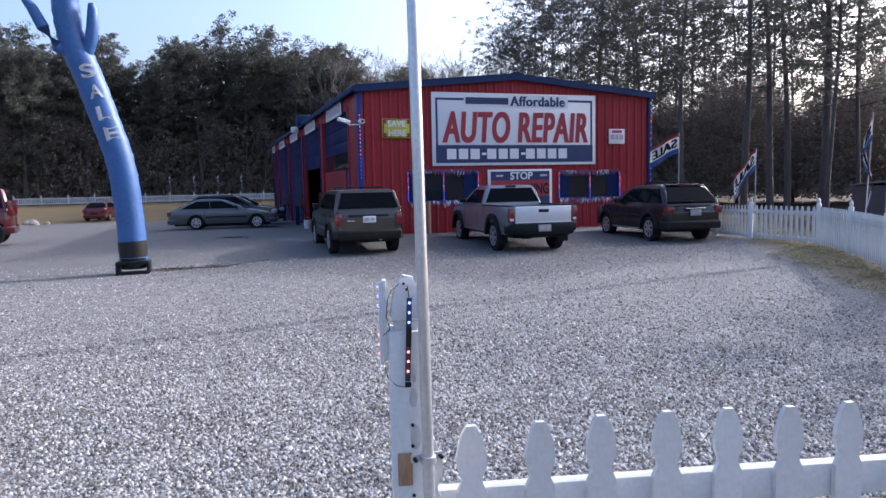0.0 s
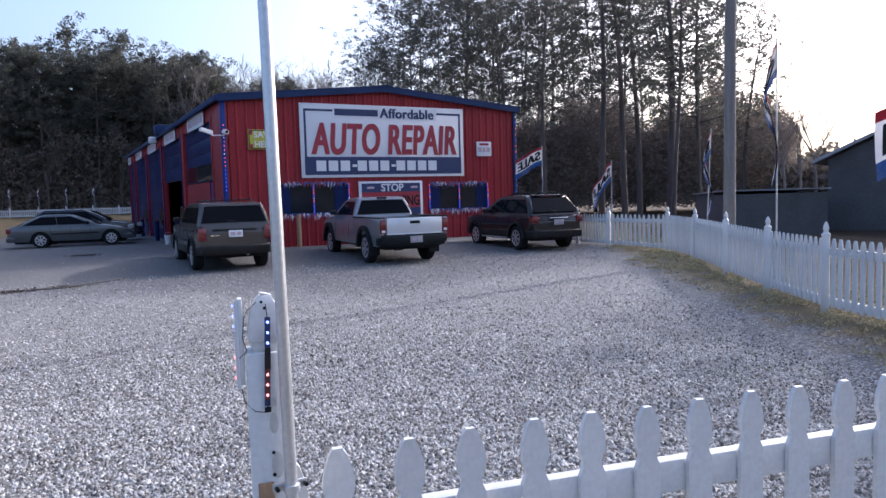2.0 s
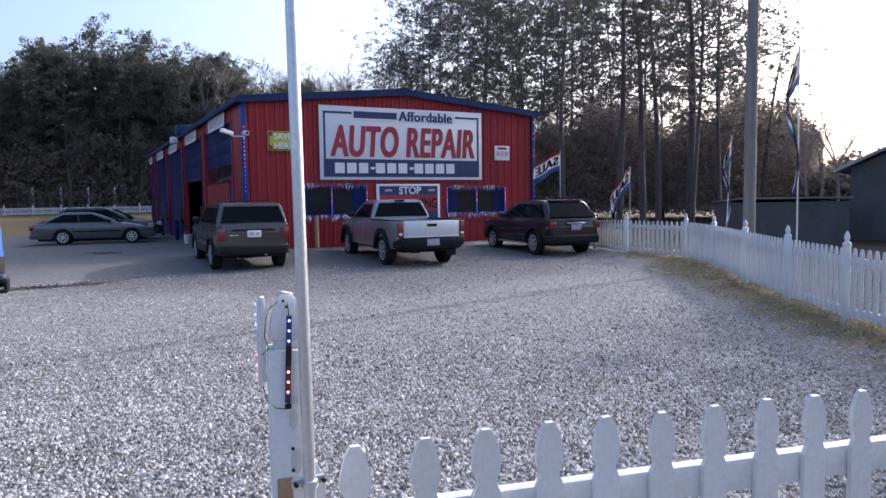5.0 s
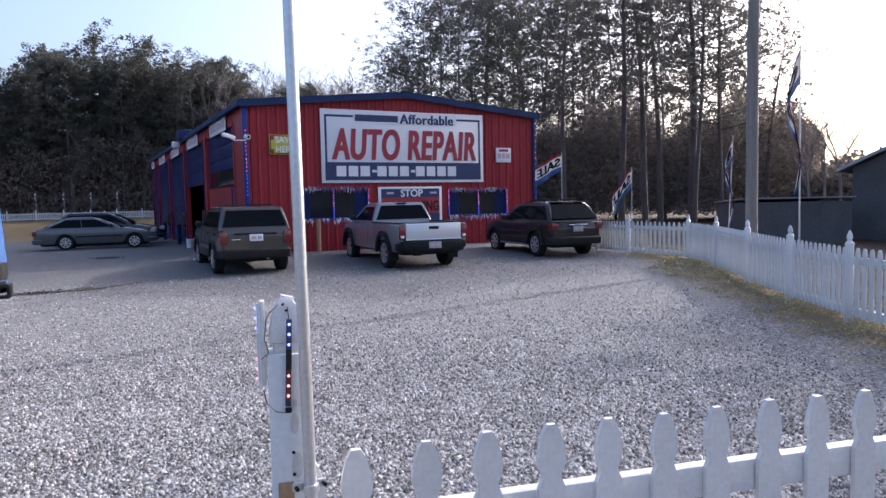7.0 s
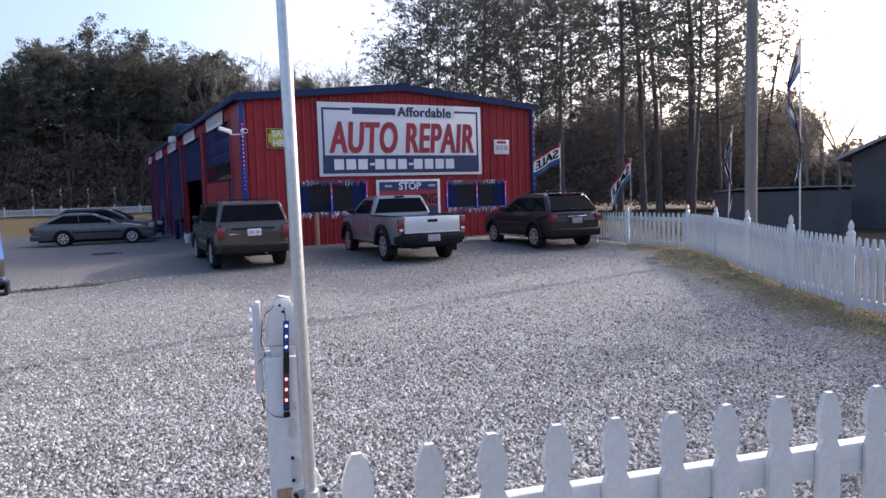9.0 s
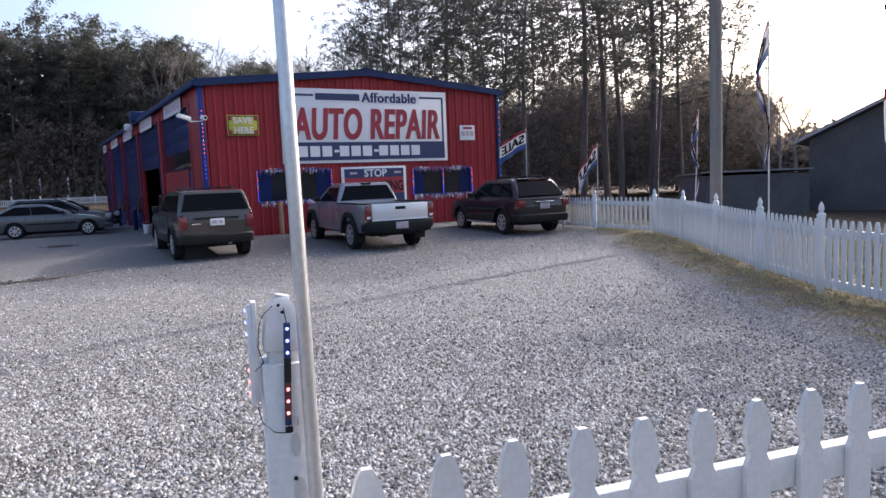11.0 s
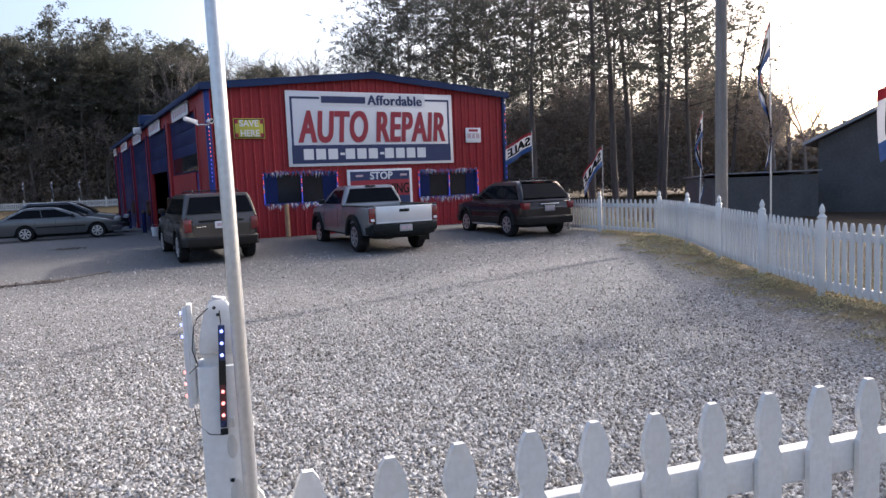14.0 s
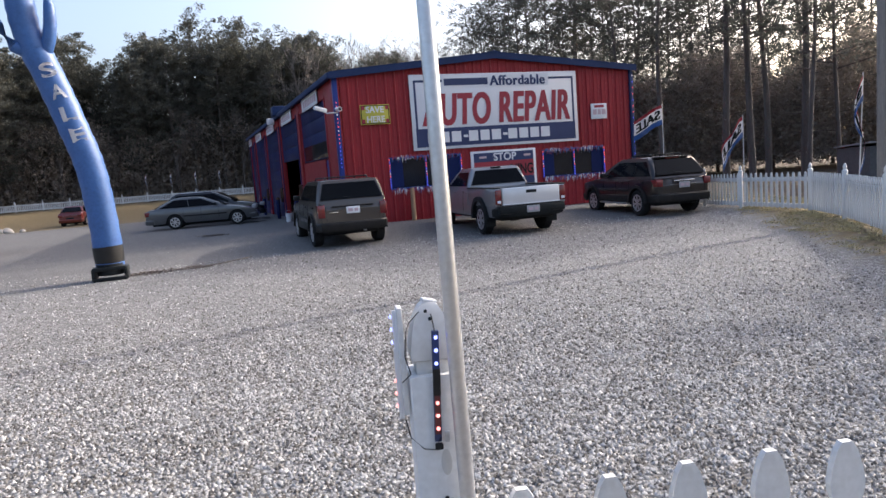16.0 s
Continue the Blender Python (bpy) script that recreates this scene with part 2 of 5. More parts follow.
def box(bm, x0, x1, y0, y1, z0, z1, bevel=0.0, m=None):
    r = bmesh.ops.create_cube(bm, size=1)
    mm = Matrix.Translation(((x0 + x1) / 2, (y0 + y1) / 2, (z0 + z1) / 2)) @ Matrix.Diagonal((x1 - x0, y1 - y0, z1 - z0, 1))
    bmesh.ops.transform(bm, matrix=mm, verts=r["verts"])
    vs = r["verts"]
    if bevel:
        edges = list({e for v in vs for e in v.link_edges})
        out = bmesh.ops.bevel(bm, geom=edges, offset=bevel, segments=2, affect="EDGES", profile=0.5)
        vs = list({v for f in out["faces"] for v in f.verts} | {v for v in vs if v.is_valid})
    if m is not None:
        bmesh.ops.transform(bm, matrix=m, verts=vs)
    return bm


def boxed(*a, **k):
    return box(bmesh.new(), *a, **k)


def tube_mesh(bm, pts, radii, sides=10, caps=True):
    """A tapered tube along a line of points."""
    rings = []
    pts = [Vector(p) for p in pts]
    for i, p in enumerate(pts):
        d = (pts[min(i + 1, len(pts) - 1)] - pts[max(i - 1, 0)]).normalized()
        a = d.orthogonal().normalized() if abs(d.z) < 0.9 else (Vector((1, 0, 0)) - d * d.x).normalized()
        b = d.cross(a)
        rings.append([bm.verts.new(p + (a * math.cos(t) + b * math.sin(t)) * radii[i]) for t in [2 * math.pi * k / sides for k in range(sides)]])
    for r0, r1 in zip(rings, rings[1:]):
        for k in range(sides):
            bm.faces.new((r0[k], r0[(k + 1) % sides], r1[(k + 1) % sides], r1[k]))
    if caps:
        bm.faces.new(rings[0][::-1])
        bm.faces.new(rings[-1])
    return bm


def tubed(*a, **k):
    return tube_mesh(bmesh.new(), *a, **k)


def lathe(profile, axis="z", sides=20):
    """A body turned round an axis from (radius, height) pairs."""
    bm = bmesh.new()
    rings = []
    for r, h in profile:
        ring = []
        for k in range(sides):
            t = 2 * math.pi * k / sides
            c, s = r * math.cos(t), r * math.sin(t)
            ring.append(bm.verts.new((c, s, h) if axis == "z" else (c, h, s)))
        rings.append(ring)
    for a, b in zip(rings, rings[1:]):
        for k in range(sides):
            bm.faces.new((a[k], a[(k + 1) % sides], b[(k + 1) % sides], b[k]))
    bm.faces.new(rings[0])
    bm.faces.new(rings[-1])
    bmesh.ops.remove_doubles(bm, verts=bm.verts, dist=1e-5)
    return bm


def prism(outline, y0, y1, axis="y"):
    """An outline in (a, z) drawn out along the third axis."""
    bm = bmesh.new()
    def at(a, z, d):
        return (a, d, z) if axis == "y" else (d, a, z)
    lo = [bm.verts.new(at(a, z, y0)) for a, z in outline]
    hi = [bm.verts.new(at(a, z, y1)) for a, z in outline]
    bm.faces.new(lo)
    bm.faces.new(hi[::-1])
    k = len(outline)
    for i in range(k):
        bm.faces.new((lo[i], lo[(i + 1) % k], hi[(i + 1) % k], hi[i]))
    return bm


def lettering(text, height, material, m, parent, bold=0.0, width=None, name="lettering", depth=0.006, label="", slant=0.0, heavy=0.0):
    """Letters as a solid mesh, centred on the origin of m, in its xy plane; width sets how wide they run."""
    cu = bpy.data.curves.new(name, "FONT")
    cu.body, cu.align_x, cu.align_y, cu.extrude, cu.offset, cu.shear = text, "CENTER", "CENTER", depth / 2, bold, slant
    cu.space_character = 1.08 if heavy else 1.0
    tmp = bpy.data.objects.new(name, cu)
    scene.collection.objects.link(tmp)
    bpy.context.view_layer.update()
    me = bpy.data.meshes.new_from_object(tmp)
    bpy.data.objects.remove(tmp)
    v = np.empty(len(me.vertices) * 3)
    me.vertices.foreach_get("co", v)
    v = v.reshape(-1, 3)
    lo, hi = v.min(0), v.max(0)
    sy = height / (hi[1] - lo[1])
    sx = width / (hi[0] - lo[0]) if width else sy
    v = (v - (lo + hi) / 2) * (sx, sy, 1)
    v = np.c_[v, np.ones(len(v))] @ np.array(m).T
    me.vertices.foreach_set("co", v[:, :3].astype(np.float32).ravel())
    me.update()
    if heavy:
        # a heavier stroke: the same letters again, a little to each side and a little proud
        bm = bmesh.new()
        for shift, lift in ((0.0, 0.0), (heavy, 0.001), (-heavy, 0.002)):
            k = len(bm.verts)
            bm.from_mesh(me)
            bm.verts.ensure_lookup_table()
            bmesh.ops.translate(bm, vec=(m.to_3x3() @ Vector((shift, 0, lift))), verts=bm.verts[k:])
        bm.to_mesh(me)
        bm.free()
    return finish(name, me, material, parent, label, 0)


def smoothstep(a, b, x):
    t = min(1, max(0, (x - a) / (b - a)))
    return t * t * (3 - 2 * t)


def ground_z(x, y):
    z = 0.1 * smoothstep(15, 20, y) - 0.27 * smoothstep(22, 35, y) - 0.2 * smoothstep(36, 56, y) + 0.9 * smoothstep(58, 80, y)
    side = 0.853 * x - 0.522 * y + 0.75 * smoothstep(10, 13.5, y)
    z += 0.14 * smoothstep(4.3, 5.3, side) * (1 - smoothstep(20, 30, y)) - 0.3 * smoothstep(6.5, 11, side)
    if abs(x) < 40 and 3 < y < 90:
        z += 0.025 * noise.noise((x * 0.4, y * 0.4, 0)) * smoothstep(3, 5, y)
    return z


# ---- ground ----
def build_ground():
    def lines(spans):
        out = []
        for a, b, step in spans:
            out += list(np.arange(a, b, step))
        return out + [spans[-1][1]]
    xs = lines([(-600, -100, 50), (-100, -30, 10), (-30, 40, 0.7), (40, 100, 10), (100, 600, 50)])
    ys = lines([(-600, -50, 50), (-50, -5, 5), (-5, 90, 0.8), (90, 150, 10), (150, 600, 50)])
    verts = [(x, y, ground_z(x, y)) for y in ys for x in xs]
    k = len(xs)
    faces = [(j * k + i, j * k + i + 1, (j + 1) * k + i + 1, (j + 1) * k + i) for j in range(len(ys) - 1) for i in range(k - 1)]
    g = raw("ground", verts, faces, ground_material(), smooth=60)
    tagged(g, "pale crushed-gravel yard running out into dry winter grass", "ground", kind="structure")


def build_gravel():
    """Loose stones lying on the yard, densest where it is seen from nearest."""
    rng = np.random.default_rng(4)
    octa = np.array([(1, 0, -0.2), (-1, 0, -0.2), (0, 1, -0.2), (0, -1, -0.2), (0.1, 0.1, 0.9)])
    of = np.array([(0, 2, 4), (2, 1, 4), (1, 3, 4), (3, 0, 4)])
    k = 230000
    x, y = rng.uniform(-13, 13, k * 14), rng.uniform(-2.5, 21, k * 14)
    near = 1 / (1 + (np.hypot(x - 1.5, y - 1.0) / 4.9) ** 4.0)
    keep = (0.853 * x - 0.522 * y < 4.5 + rng.normal(0, 0.25, k * 14)) & (rng.random(k * 14) < near)
    x, y = x[keep][:k], y[keep][:k]
    k = len(x)
    size = (0.0062 + 0.0112 * rng.random(k) ** 2)
    size *= np.clip(1.3 - 0.05 * np.hypot(x, y), 0.6, 1.0)
    # coarser stones strewn over the far half of the yard
    e = 21000
    fx, fy = rng.uniform(-14, 15, e), 5.0 + 11 * rng.random(e) ** 1.3
    far = (0.853 * fx - 0.522 * fy < 4.4) & (fx > -0.75 * fy - 2)
    x, y, size = np.r_[x, fx[far]], np.r_[y, fy[far]], np.r_[size, 0.009 + 0.012 * rng.random(far.sum()) ** 2]
    k = len(x)
    body = octa[None] * size[:, None, None] * (0.7 + 0.6 * rng.random((k, 1, 3))) * np.array([1.15, 0.95, 1.0])
    body += rng.normal(0, 0.2, body.shape) * size[:, None, None]
    a = rng.random(k) * 6.283
    c, s = np.cos(a)[:, None], np.sin(a)[:, None]
    bx, by = body[:, :, 0] * c - body[:, :, 1] * s, body[:, :, 0] * s + body[:, :, 1] * c
    z = np.array([ground_z(p, q) for p, q in zip(x, y)]) + 0.004
    body = np.stack([bx + x[:, None], by + y[:, None], body[:, :, 2] + z[:, None] + size[:, None] * 0.05], axis=2)
    me = bpy.data.meshes.new("gravel")
    me.vertices.add(k * 5)
    me.vertices.foreach_set("co", body.astype(np.float32).ravel())
    idx = (of[None] + 5 * np.arange(k)[:, None, None]).astype(np.int32).ravel()
    me.loops.add(len(idx))
    me.polygons.add(len(idx) // 3)
    me.loops.foreach_set("vertex_index", idx)
    me.polygons.foreach_set("loop_start", np.arange(0, len(idx), 3, dtype=np.int32))
    me.update(calc_edges=True)
    ob = finish("gravel", me, M_STONE, None, "", 0)
    tagged(ob, "loose grey and white crushed stones covering the yard", "gravel", kind="stuff")


build_ground()

# ---- the repair shop ----
BX0, BX1, BY0, BY1 = 5.04, 15.89, 20.97, 51.0
EAVE, APEX, FLOOR = 4.80, 5.30, 0.08


def roof_z(x):
    mid = (BX0 + BX1) / 2
    return EAVE + (APEX - EAVE) * (1 - abs(x - mid) / (mid - BX0))


WINDOWS = [(6.62, 9.08, 1.13, 2.16), (12.12, 14.58, 1.11, 2.08)]


def build_shop():
    shop = thing("repair_shop", "long red metal repair shop with blue trim and roll-up doors", "building", pose(0, 0, 0))
    front = part("front_wall", front_core(), M_RED, shop, "red-painted wall behind ribbed metal siding", 0)
    # ribbed sheets, 0.915 m wide, with a rib every 0.305 m
    x = BX0 + 0.10
    while x < BX1 - 0.11:
        xe = min(x + 0.915, BX1 - 0.10)
        cuts = sorted({x, xe, *[c for w in WINDOWS for c in w[:2] if x < c < xe]})
        for a, b in zip(cuts, cuts[1:]):
            if b - a < 0.03:
                continue
            spans = [(FLOOR - 0.45, None)]
            for w in WINDOWS:
                if w[0] - 0.001 <= a and b <= w[1] + 0.001:
                    spans = [(FLOOR - 0.45, w[2]), (w[3], None)]
            for z0, z1 in spans:
                sheet(a, b, z0, z1, x, front)
        x = xe
    for w in WINDOWS:
        shop_window(w, shop)
    # side wall with its bays
    bays = [(22.6 + 6.3 * i, 28.1 + 6.3 * i) for i in range(5)]
    bays[4] = (47.9, 50.7)
    ys = [BY0 + 0.02] + [v for b in bays for v in b] + [BY1]
    for i in range(0, len(ys), 2):
        part("pier", boxed(BX0, BX0 + 0.22, ys[i], ys[i + 1], FLOOR - 0.45, EAVE - 0.1, 0.01), M_RED, shop, "red metal wall between the bays")
    for i, (a, b) in enumerate(bays):
        part("header", boxed(BX0 + 0.02, BX0 + 0.2, a, b, 4.28, EAVE - 0.1), M_RED, shop)
        side_sign(shop, a + 1.0, min(b - 0.05, a + 4.2), i)
        if i == 0:
            part("infill_wall", boxed(BX0 + 0.05, BX0 + 0.2, a + 0.9, b, FLOOR - 0.45, 2.3), M_RED, shop, "red panelled infill wall under the blue shutter")
            part("service_door", boxed(BX0 + 0.08, BX0 + 0.15, a + 0.03, a + 0.88, FLOOR - 0.2, 2.27, 0.01), M_BLUE, shop, "narrow blue metal door")
            roll_door(shop, a, b, 2.32, 4.28, glass=True)
        elif i == 1:
            roll_door(shop, a, b, 2.55, 4.28)
        else:
            roll_door(shop, a, b, FLOOR - 0.42, 4.28)
        for y in (a - 0.06, b + 0.06):
            part("door_trim", boxed(BX0 - 0.03, BX0 + 0.02, y - 0.06, y + 0.06, FLOOR, 4.35, 0.008), M_DOOR if i else M_RED, shop)
    part("east_wall", boxed(BX1 - 0.2, BX1, BY0 + 0.02, BY1, FLOOR - 0.45, EAVE - 0.05), M_RED, shop)
    part("back_wall", boxed(BX0 + 0.22, BX1 - 0.2, BY1 - 0.2, BY1, FLOOR - 0.45, EAVE - 0.05), M_RED, shop)
    part("floor_slab", boxed(BX0 + 0.24, BX1 - 0.2, BY0 + 0.17, BY1 - 0.2, -0.6, FLOOR + 0.02), M_ROCK, shop, "bare concrete floor slab")
    mid = (BX0 + BX1) / 2
    for a, b, za, zb in ((BX0 - 0.12, mid, EAVE - 0.02, APEX), (mid, BX1 + 0.12, APEX, EAVE - 0.02)):
        part("roof_slope", prism([(a, za), (b, zb), (b, zb + 0.07), (a, za + 0.07)], BY0 - 0.12, BY1 + 0.1), M_ROOF, shop, "dark blue metal roof")
        part("rake_trim", prism([(a, za - 0.13), (b, zb - 0.13), (b, zb + 0.09), (a, za + 0.09)], BY0 - 0.17, BY0 - 0.11), M_ROOF, shop, "dark blue trim along the gable")
    part("ridge_cap", prism([(mid - 0.3, APEX + 0.055), (mid + 0.3, APEX + 0.055), (mid, APEX + 0.13)], BY0 - 0.18, BY1 + 0.12), M_ROOF, shop)
    part("gutter", boxed(BX0 - 0.2, BX0 - 0.08, BY0 - 0.17, BY1 + 0.1, EAVE - 0.14, EAVE + 0.04, 0.02), M_ROOF, shop, "dark blue eaves gutter")
    for xa in (BX0 - 0.03, BX1 - 0.12):
        part("corner_trim", boxed(xa, xa + 0.15, BY0 - 0.05, BY0 + 0.12, FLOOR - 0.45, EAVE - 0.06, 0.01), M_BLUE if xa < BX0 else M_ROOF, shop, "blue metal corner trim")
    part("roof_hood", boxed(BX0 - 0.35, BX0 + 0.35, 33.3, 34.1, EAVE - 0.05, 5.2, 0.06), M_ROOF, shop, "boxy blue hood on the eaves")
    part("roof_vent", boxed(13.9, 14.3, 25.5, 25.9, 4.8, 5.2, 0.03), M_SIGNW, shop, "small pale roof vent")
    part("flood_lamp", boxed(BX0 - 0.5, BX0 - 0.15, 34.6, 34.9, 4.45, 4.75, 0.03), M_SIGNW, shop, "pale flood lamp under the eaves")
    led_string(shop, (BX0 + 0.04, BY0 - 0.07, 1.9), (BX0 + 0.04, BY0 - 0.07, 4.0), 17)
    led_string(shop, (BX1 - 0.02, BY0 - 0.07, 1.6), (BX1 - 0.02, BY0 - 0.07, 4.6), 14)
    return shop


def front_core():
    bm = bmesh.new()
    y0, y1 = BY0 + 0.03, BY0 + 0.17
    xs = [BX0 + 0.05, *[c for w in WINDOWS for c in w[:2]], (BX0 + BX1) / 2, BX1 - 0.05]
    xs.sort()
    for a, b in zip(xs, xs[1:]):
        holes = [w for w in WINDOWS if w[0] <= a and b <= w[1]]
        spans = [(FLOOR - 0.45, holes[0][2]), (holes[0][3], None)] if holes else [(FLOOR - 0.45, None)]
        for z0, z1 in spans:
            za, zb = (z1, z1) if z1 else (roof_z(a) - 0.06, roof_z(b) - 0.06)
            p = prism([(a, z0), (b, z0), (b, zb), (a, za)], y0, y1)
            me = bpy.data.meshes.new("tmp")
            p.to_mesh(me)
            p.free()
            bm.from_mesh(me)
            bpy.data.meshes.remove(me)
    return bm


def sheet(a, b, z0, z1, origin, parent):
    k = origin
    line = []
    while k < b + 0.31:
        line += [(k, 0), (k + 0.02, 0.035), (k + 0.06, 0.035), (k + 0.08, 0), (k + 0.17, 0), (k + 0.18, 0.008), (k + 0.21, 0.008), (k + 0.22, 0)]
        k += 0.305
    px, pd = [p[0] for p in line], [p[1] for p in line]
    xs = sorted({a, b, *[p for p in px if a < p < b]})
    bm = bmesh.new()
    lo, hi = [], []
    for x in xs:
        y = BY0 + 0.02 - float(np.interp(x, px, pd))
        lo.append(bm.verts.new((x, y, z0)))
        hi.append(bm.verts.new((x, y, z1 if z1 else roof_z(x) - 0.05)))
    for i in range(len(xs) - 1):
        bm.faces.new((lo[i], lo[i + 1], hi[i + 1], hi[i]))
    part("siding_sheet", bm, M_RED, parent, "", 0)


def shop_window(w, shop):
    x0, x1, z0, z1 = w
    mid = (x0 + x1) / 2
    win = part("window", frame_bars(x0, x1, z0, z1, BY0 - 0.03, BY0 + 0.10, 0.05), M_BLUE, shop, "wide dark shop window framed in lights and tinsel")
    for a, b in ((x0 + 0.05, mid - 0.03), (mid + 0.03, x1 - 0.05)):
        part("pane", boxed(a, b, BY0 + 0.03, BY0 + 0.04, z0 + 0.05, z1 - 0.05), M_WINDOW, win)
    part("mullion", boxed(mid - 0.03, mid + 0.03, BY0 - 0.02, BY0 + 0.08, z0 + 0.05, z1 - 0.05), M_BLUE, win)
    # blue paper inside the outer half of each pane
    for a, b in ((x0 + 0.06, x0 + 0.45), (x1 - 0.5, x1 - 0.06)):
        part("blue_banner", boxed(a, b, BY0 + 0.012, BY0 + 0.022, z0 + 0.08, z1 - 0.08), M_DOOR, win, "deep blue paper banner")
    for x in (x0, mid, x1):
        led_string(win, (x, BY0 - 0.045, z0 + 0.03), (x, BY0 - 0.045, z1 - 0.03), 11)
    rng = random.Random(int(x0 * 10))
    for zt in (z1, z0):
        for mt, name in ((M_SIGNW, "silver_tinsel"), (M_TUBE, "blue_tinsel"), (M_SIGNR, "red_tinsel")):
            v = []
            for _ in range(60):
                t = rng.random()
                x = x0 + (x1 - x0) * t
                if mt is M_SIGNW and zt == z1 and not (0.1 < t % 0.5 < 0.32):
                    continue
                z = zt + rng.uniform(-0.05, 0.05)
                h, s = rng.uniform(0.06, 0.2), rng.uniform(-0.05, 0.05)
                y = BY0 - 0.05 - rng.random() * 0.03
                v += [(x, y, z), (x + 0.028, y, z), (x + s, y - 0.02, z - h)]
            if v:
                tagged(tris(name, v, mt, win), kind="stuff")


def frame_bars(x0, x1, z0, z1, y0, y1, t):
    bm = bmesh.new()
    box(bm, x0, x1, y0, y1, z1 - t, z1)
    box(bm, x0, x1, y0, y1, z0, z0 + t)
    box(bm, x0, x0 + t, y0, y1, z0 + t, z1 - t)
    box(bm, x1 - t, x1, y0, y1, z0 + t, z1 - t)
    return bm


def led_string(parent, a, b, count):
    """A strip of little lamps that run blue at the foot and red and white above."""
    a, b = Vector(a), Vector(b)
    for mt, name, pick in ((LED_R, "red_lamps", 0), (LED_W, "white_lamps", 1), (LED_B, "blue_lamps", 2)):
        bm = bmesh.new()
        for i in range(count):
            f = (i + 0.5) / count
            kind = 2 if (f < 0.35 or count < 15 and i % 3 == 0) else int(i % 4 == 1)
            if kind != pick:
                continue
            p = a.lerp(b, f)
            box(bm, p.x - 0.009, p.x + 0.009, p.y - 0.009, p.y + 0.009, p.z - 0.022, p.z + 0.022)
        tagged(part(name, bm, mt, parent, "", 0), kind="stuff")


def side_sign(shop, a, b, i):
    s = part("bay_sign", boxed(BX0 - 0.05, BX0 - 0.02, a, b, 4.22, 4.70, 0.006), M_SIGNW, shop, "white sign board over the bay")
    rng = random.Random(i)
    y = b - 0.3
    while y > a + 0.4:
        w = rng.uniform(0.18, 0.4)
        part("print_bar", boxed(BX0 - 0.056, BX0 - 0.048, max(y - w, a + 0.1), y, 4.34, 4.58), M_GREYINK, s)
        y -= w + 0.1


def roll_door(shop, a, b, z0, z1, glass=False):
    d = part("roll_up_door", boxed(BX0 + 0.12, BX0 + 0.16, a, b, z0, z1), M_DOOR, shop, "dark blue roll-up bay door")
    k = max(2, round((z1 - z0) / 0.53))
    for j in range(k):
        za, zb = z0 + (z1 - z0) * j / k, z0 + (z1 - z0) * (j + 1) / k
        part("door_panel", boxed(BX0 + 0.09, BX0 + 0.125, a + 0.02, b - 0.02, za + 0.012, zb - 0.012, 0.008), M_DOOR, d)
    if glass:
        part("door_window", boxed(BX0 + 0.075, BX0 + 0.092, a + 0.15, b - 0.3, z0 + 0.05, z0 + 0.6, 0.004), M_WINDOW, d, "dark glazed door panel")


build_shop()


def wall_sign(name, label, x0, x1, z0, z1, material, depth=0.04):
    s = thing(name, label, "sign", pose(0, 0, 0))
    y1 = BY0 - 0.025
    part("board", boxed(x0, x1, y1 - depth, y1, z0, z1, 0.006), material, s)
    return s, y1 - depth


def face(x, y, z):
    """A place on a board that faces the yard."""
    return pose(x, y, z, 90, 0, 0)


def big_sign():
    x0, x1, z0, z1 = 7.47, 13.56, 2.315, 4.715
    s, y = wall_sign("shop_sign", "large white sign with red AUTO REPAIR lettering and navy band", x0, x1, z0, z1, M_SIGNW)
    part("navy_border", frame_bars(x0 + 0.13, x1 - 0.13, z0 + 0.10, z1 - 0.18, y - 0.006, y + 0.001, 0.07), M_SIGNB, s)
    part("navy_band", boxed(x0 + 0.12, x1 - 0.12, y - 0.008, y, z0 + 0.09, z0 + 0.68), M_SIGNB, s)
    # gap in the top border where the small line of words stands
    part("white_gap", boxed(x0 + 1.12, x1 - 1.1, y - 0.010, y, z1 - 0.45, z1 - 0.04), M_SIGNW, s)
    lettering("AUTO REPAIR", 1.04, M_SIGNR, face((x0 + x1) / 2 + 0.02, y - 0.012, z0 + 1.27), s, 0.02, 5.4, "red_lettering", slant=0.13, heavy=0.024)
    lettering("Affordable", 0.33, M_SIGNB, face(11.3, y - 0.014, z1 - 0.25), s, 0.014, 2.05, "navy_lettering", heavy=0.014)
    bar = boxed(8.65, 10.2, y - 0.016, y - 0.008, z1 - 0.37, z1 - 0.15)
    part("navy_bar", bar, M_SIGNB, s)
    digits = [(7.97 + 0.415 * i + (0.19 * (i > 2) + 0.19 * (i > 5)), 0.33) for i in range(10)]
    for a, w in digits + [(9.22, 0.16), (10.655, 0.16)]:
        z, b = z0 + 0.385, a + w
        part("white_bar", boxed(a, b, y - 0.014, y - 0.006, z - (0.17 if b - a > 0.3 else 0.04), z + (0.17 if b - a > 0.3 else 0.04)), M_SIGNW, s)


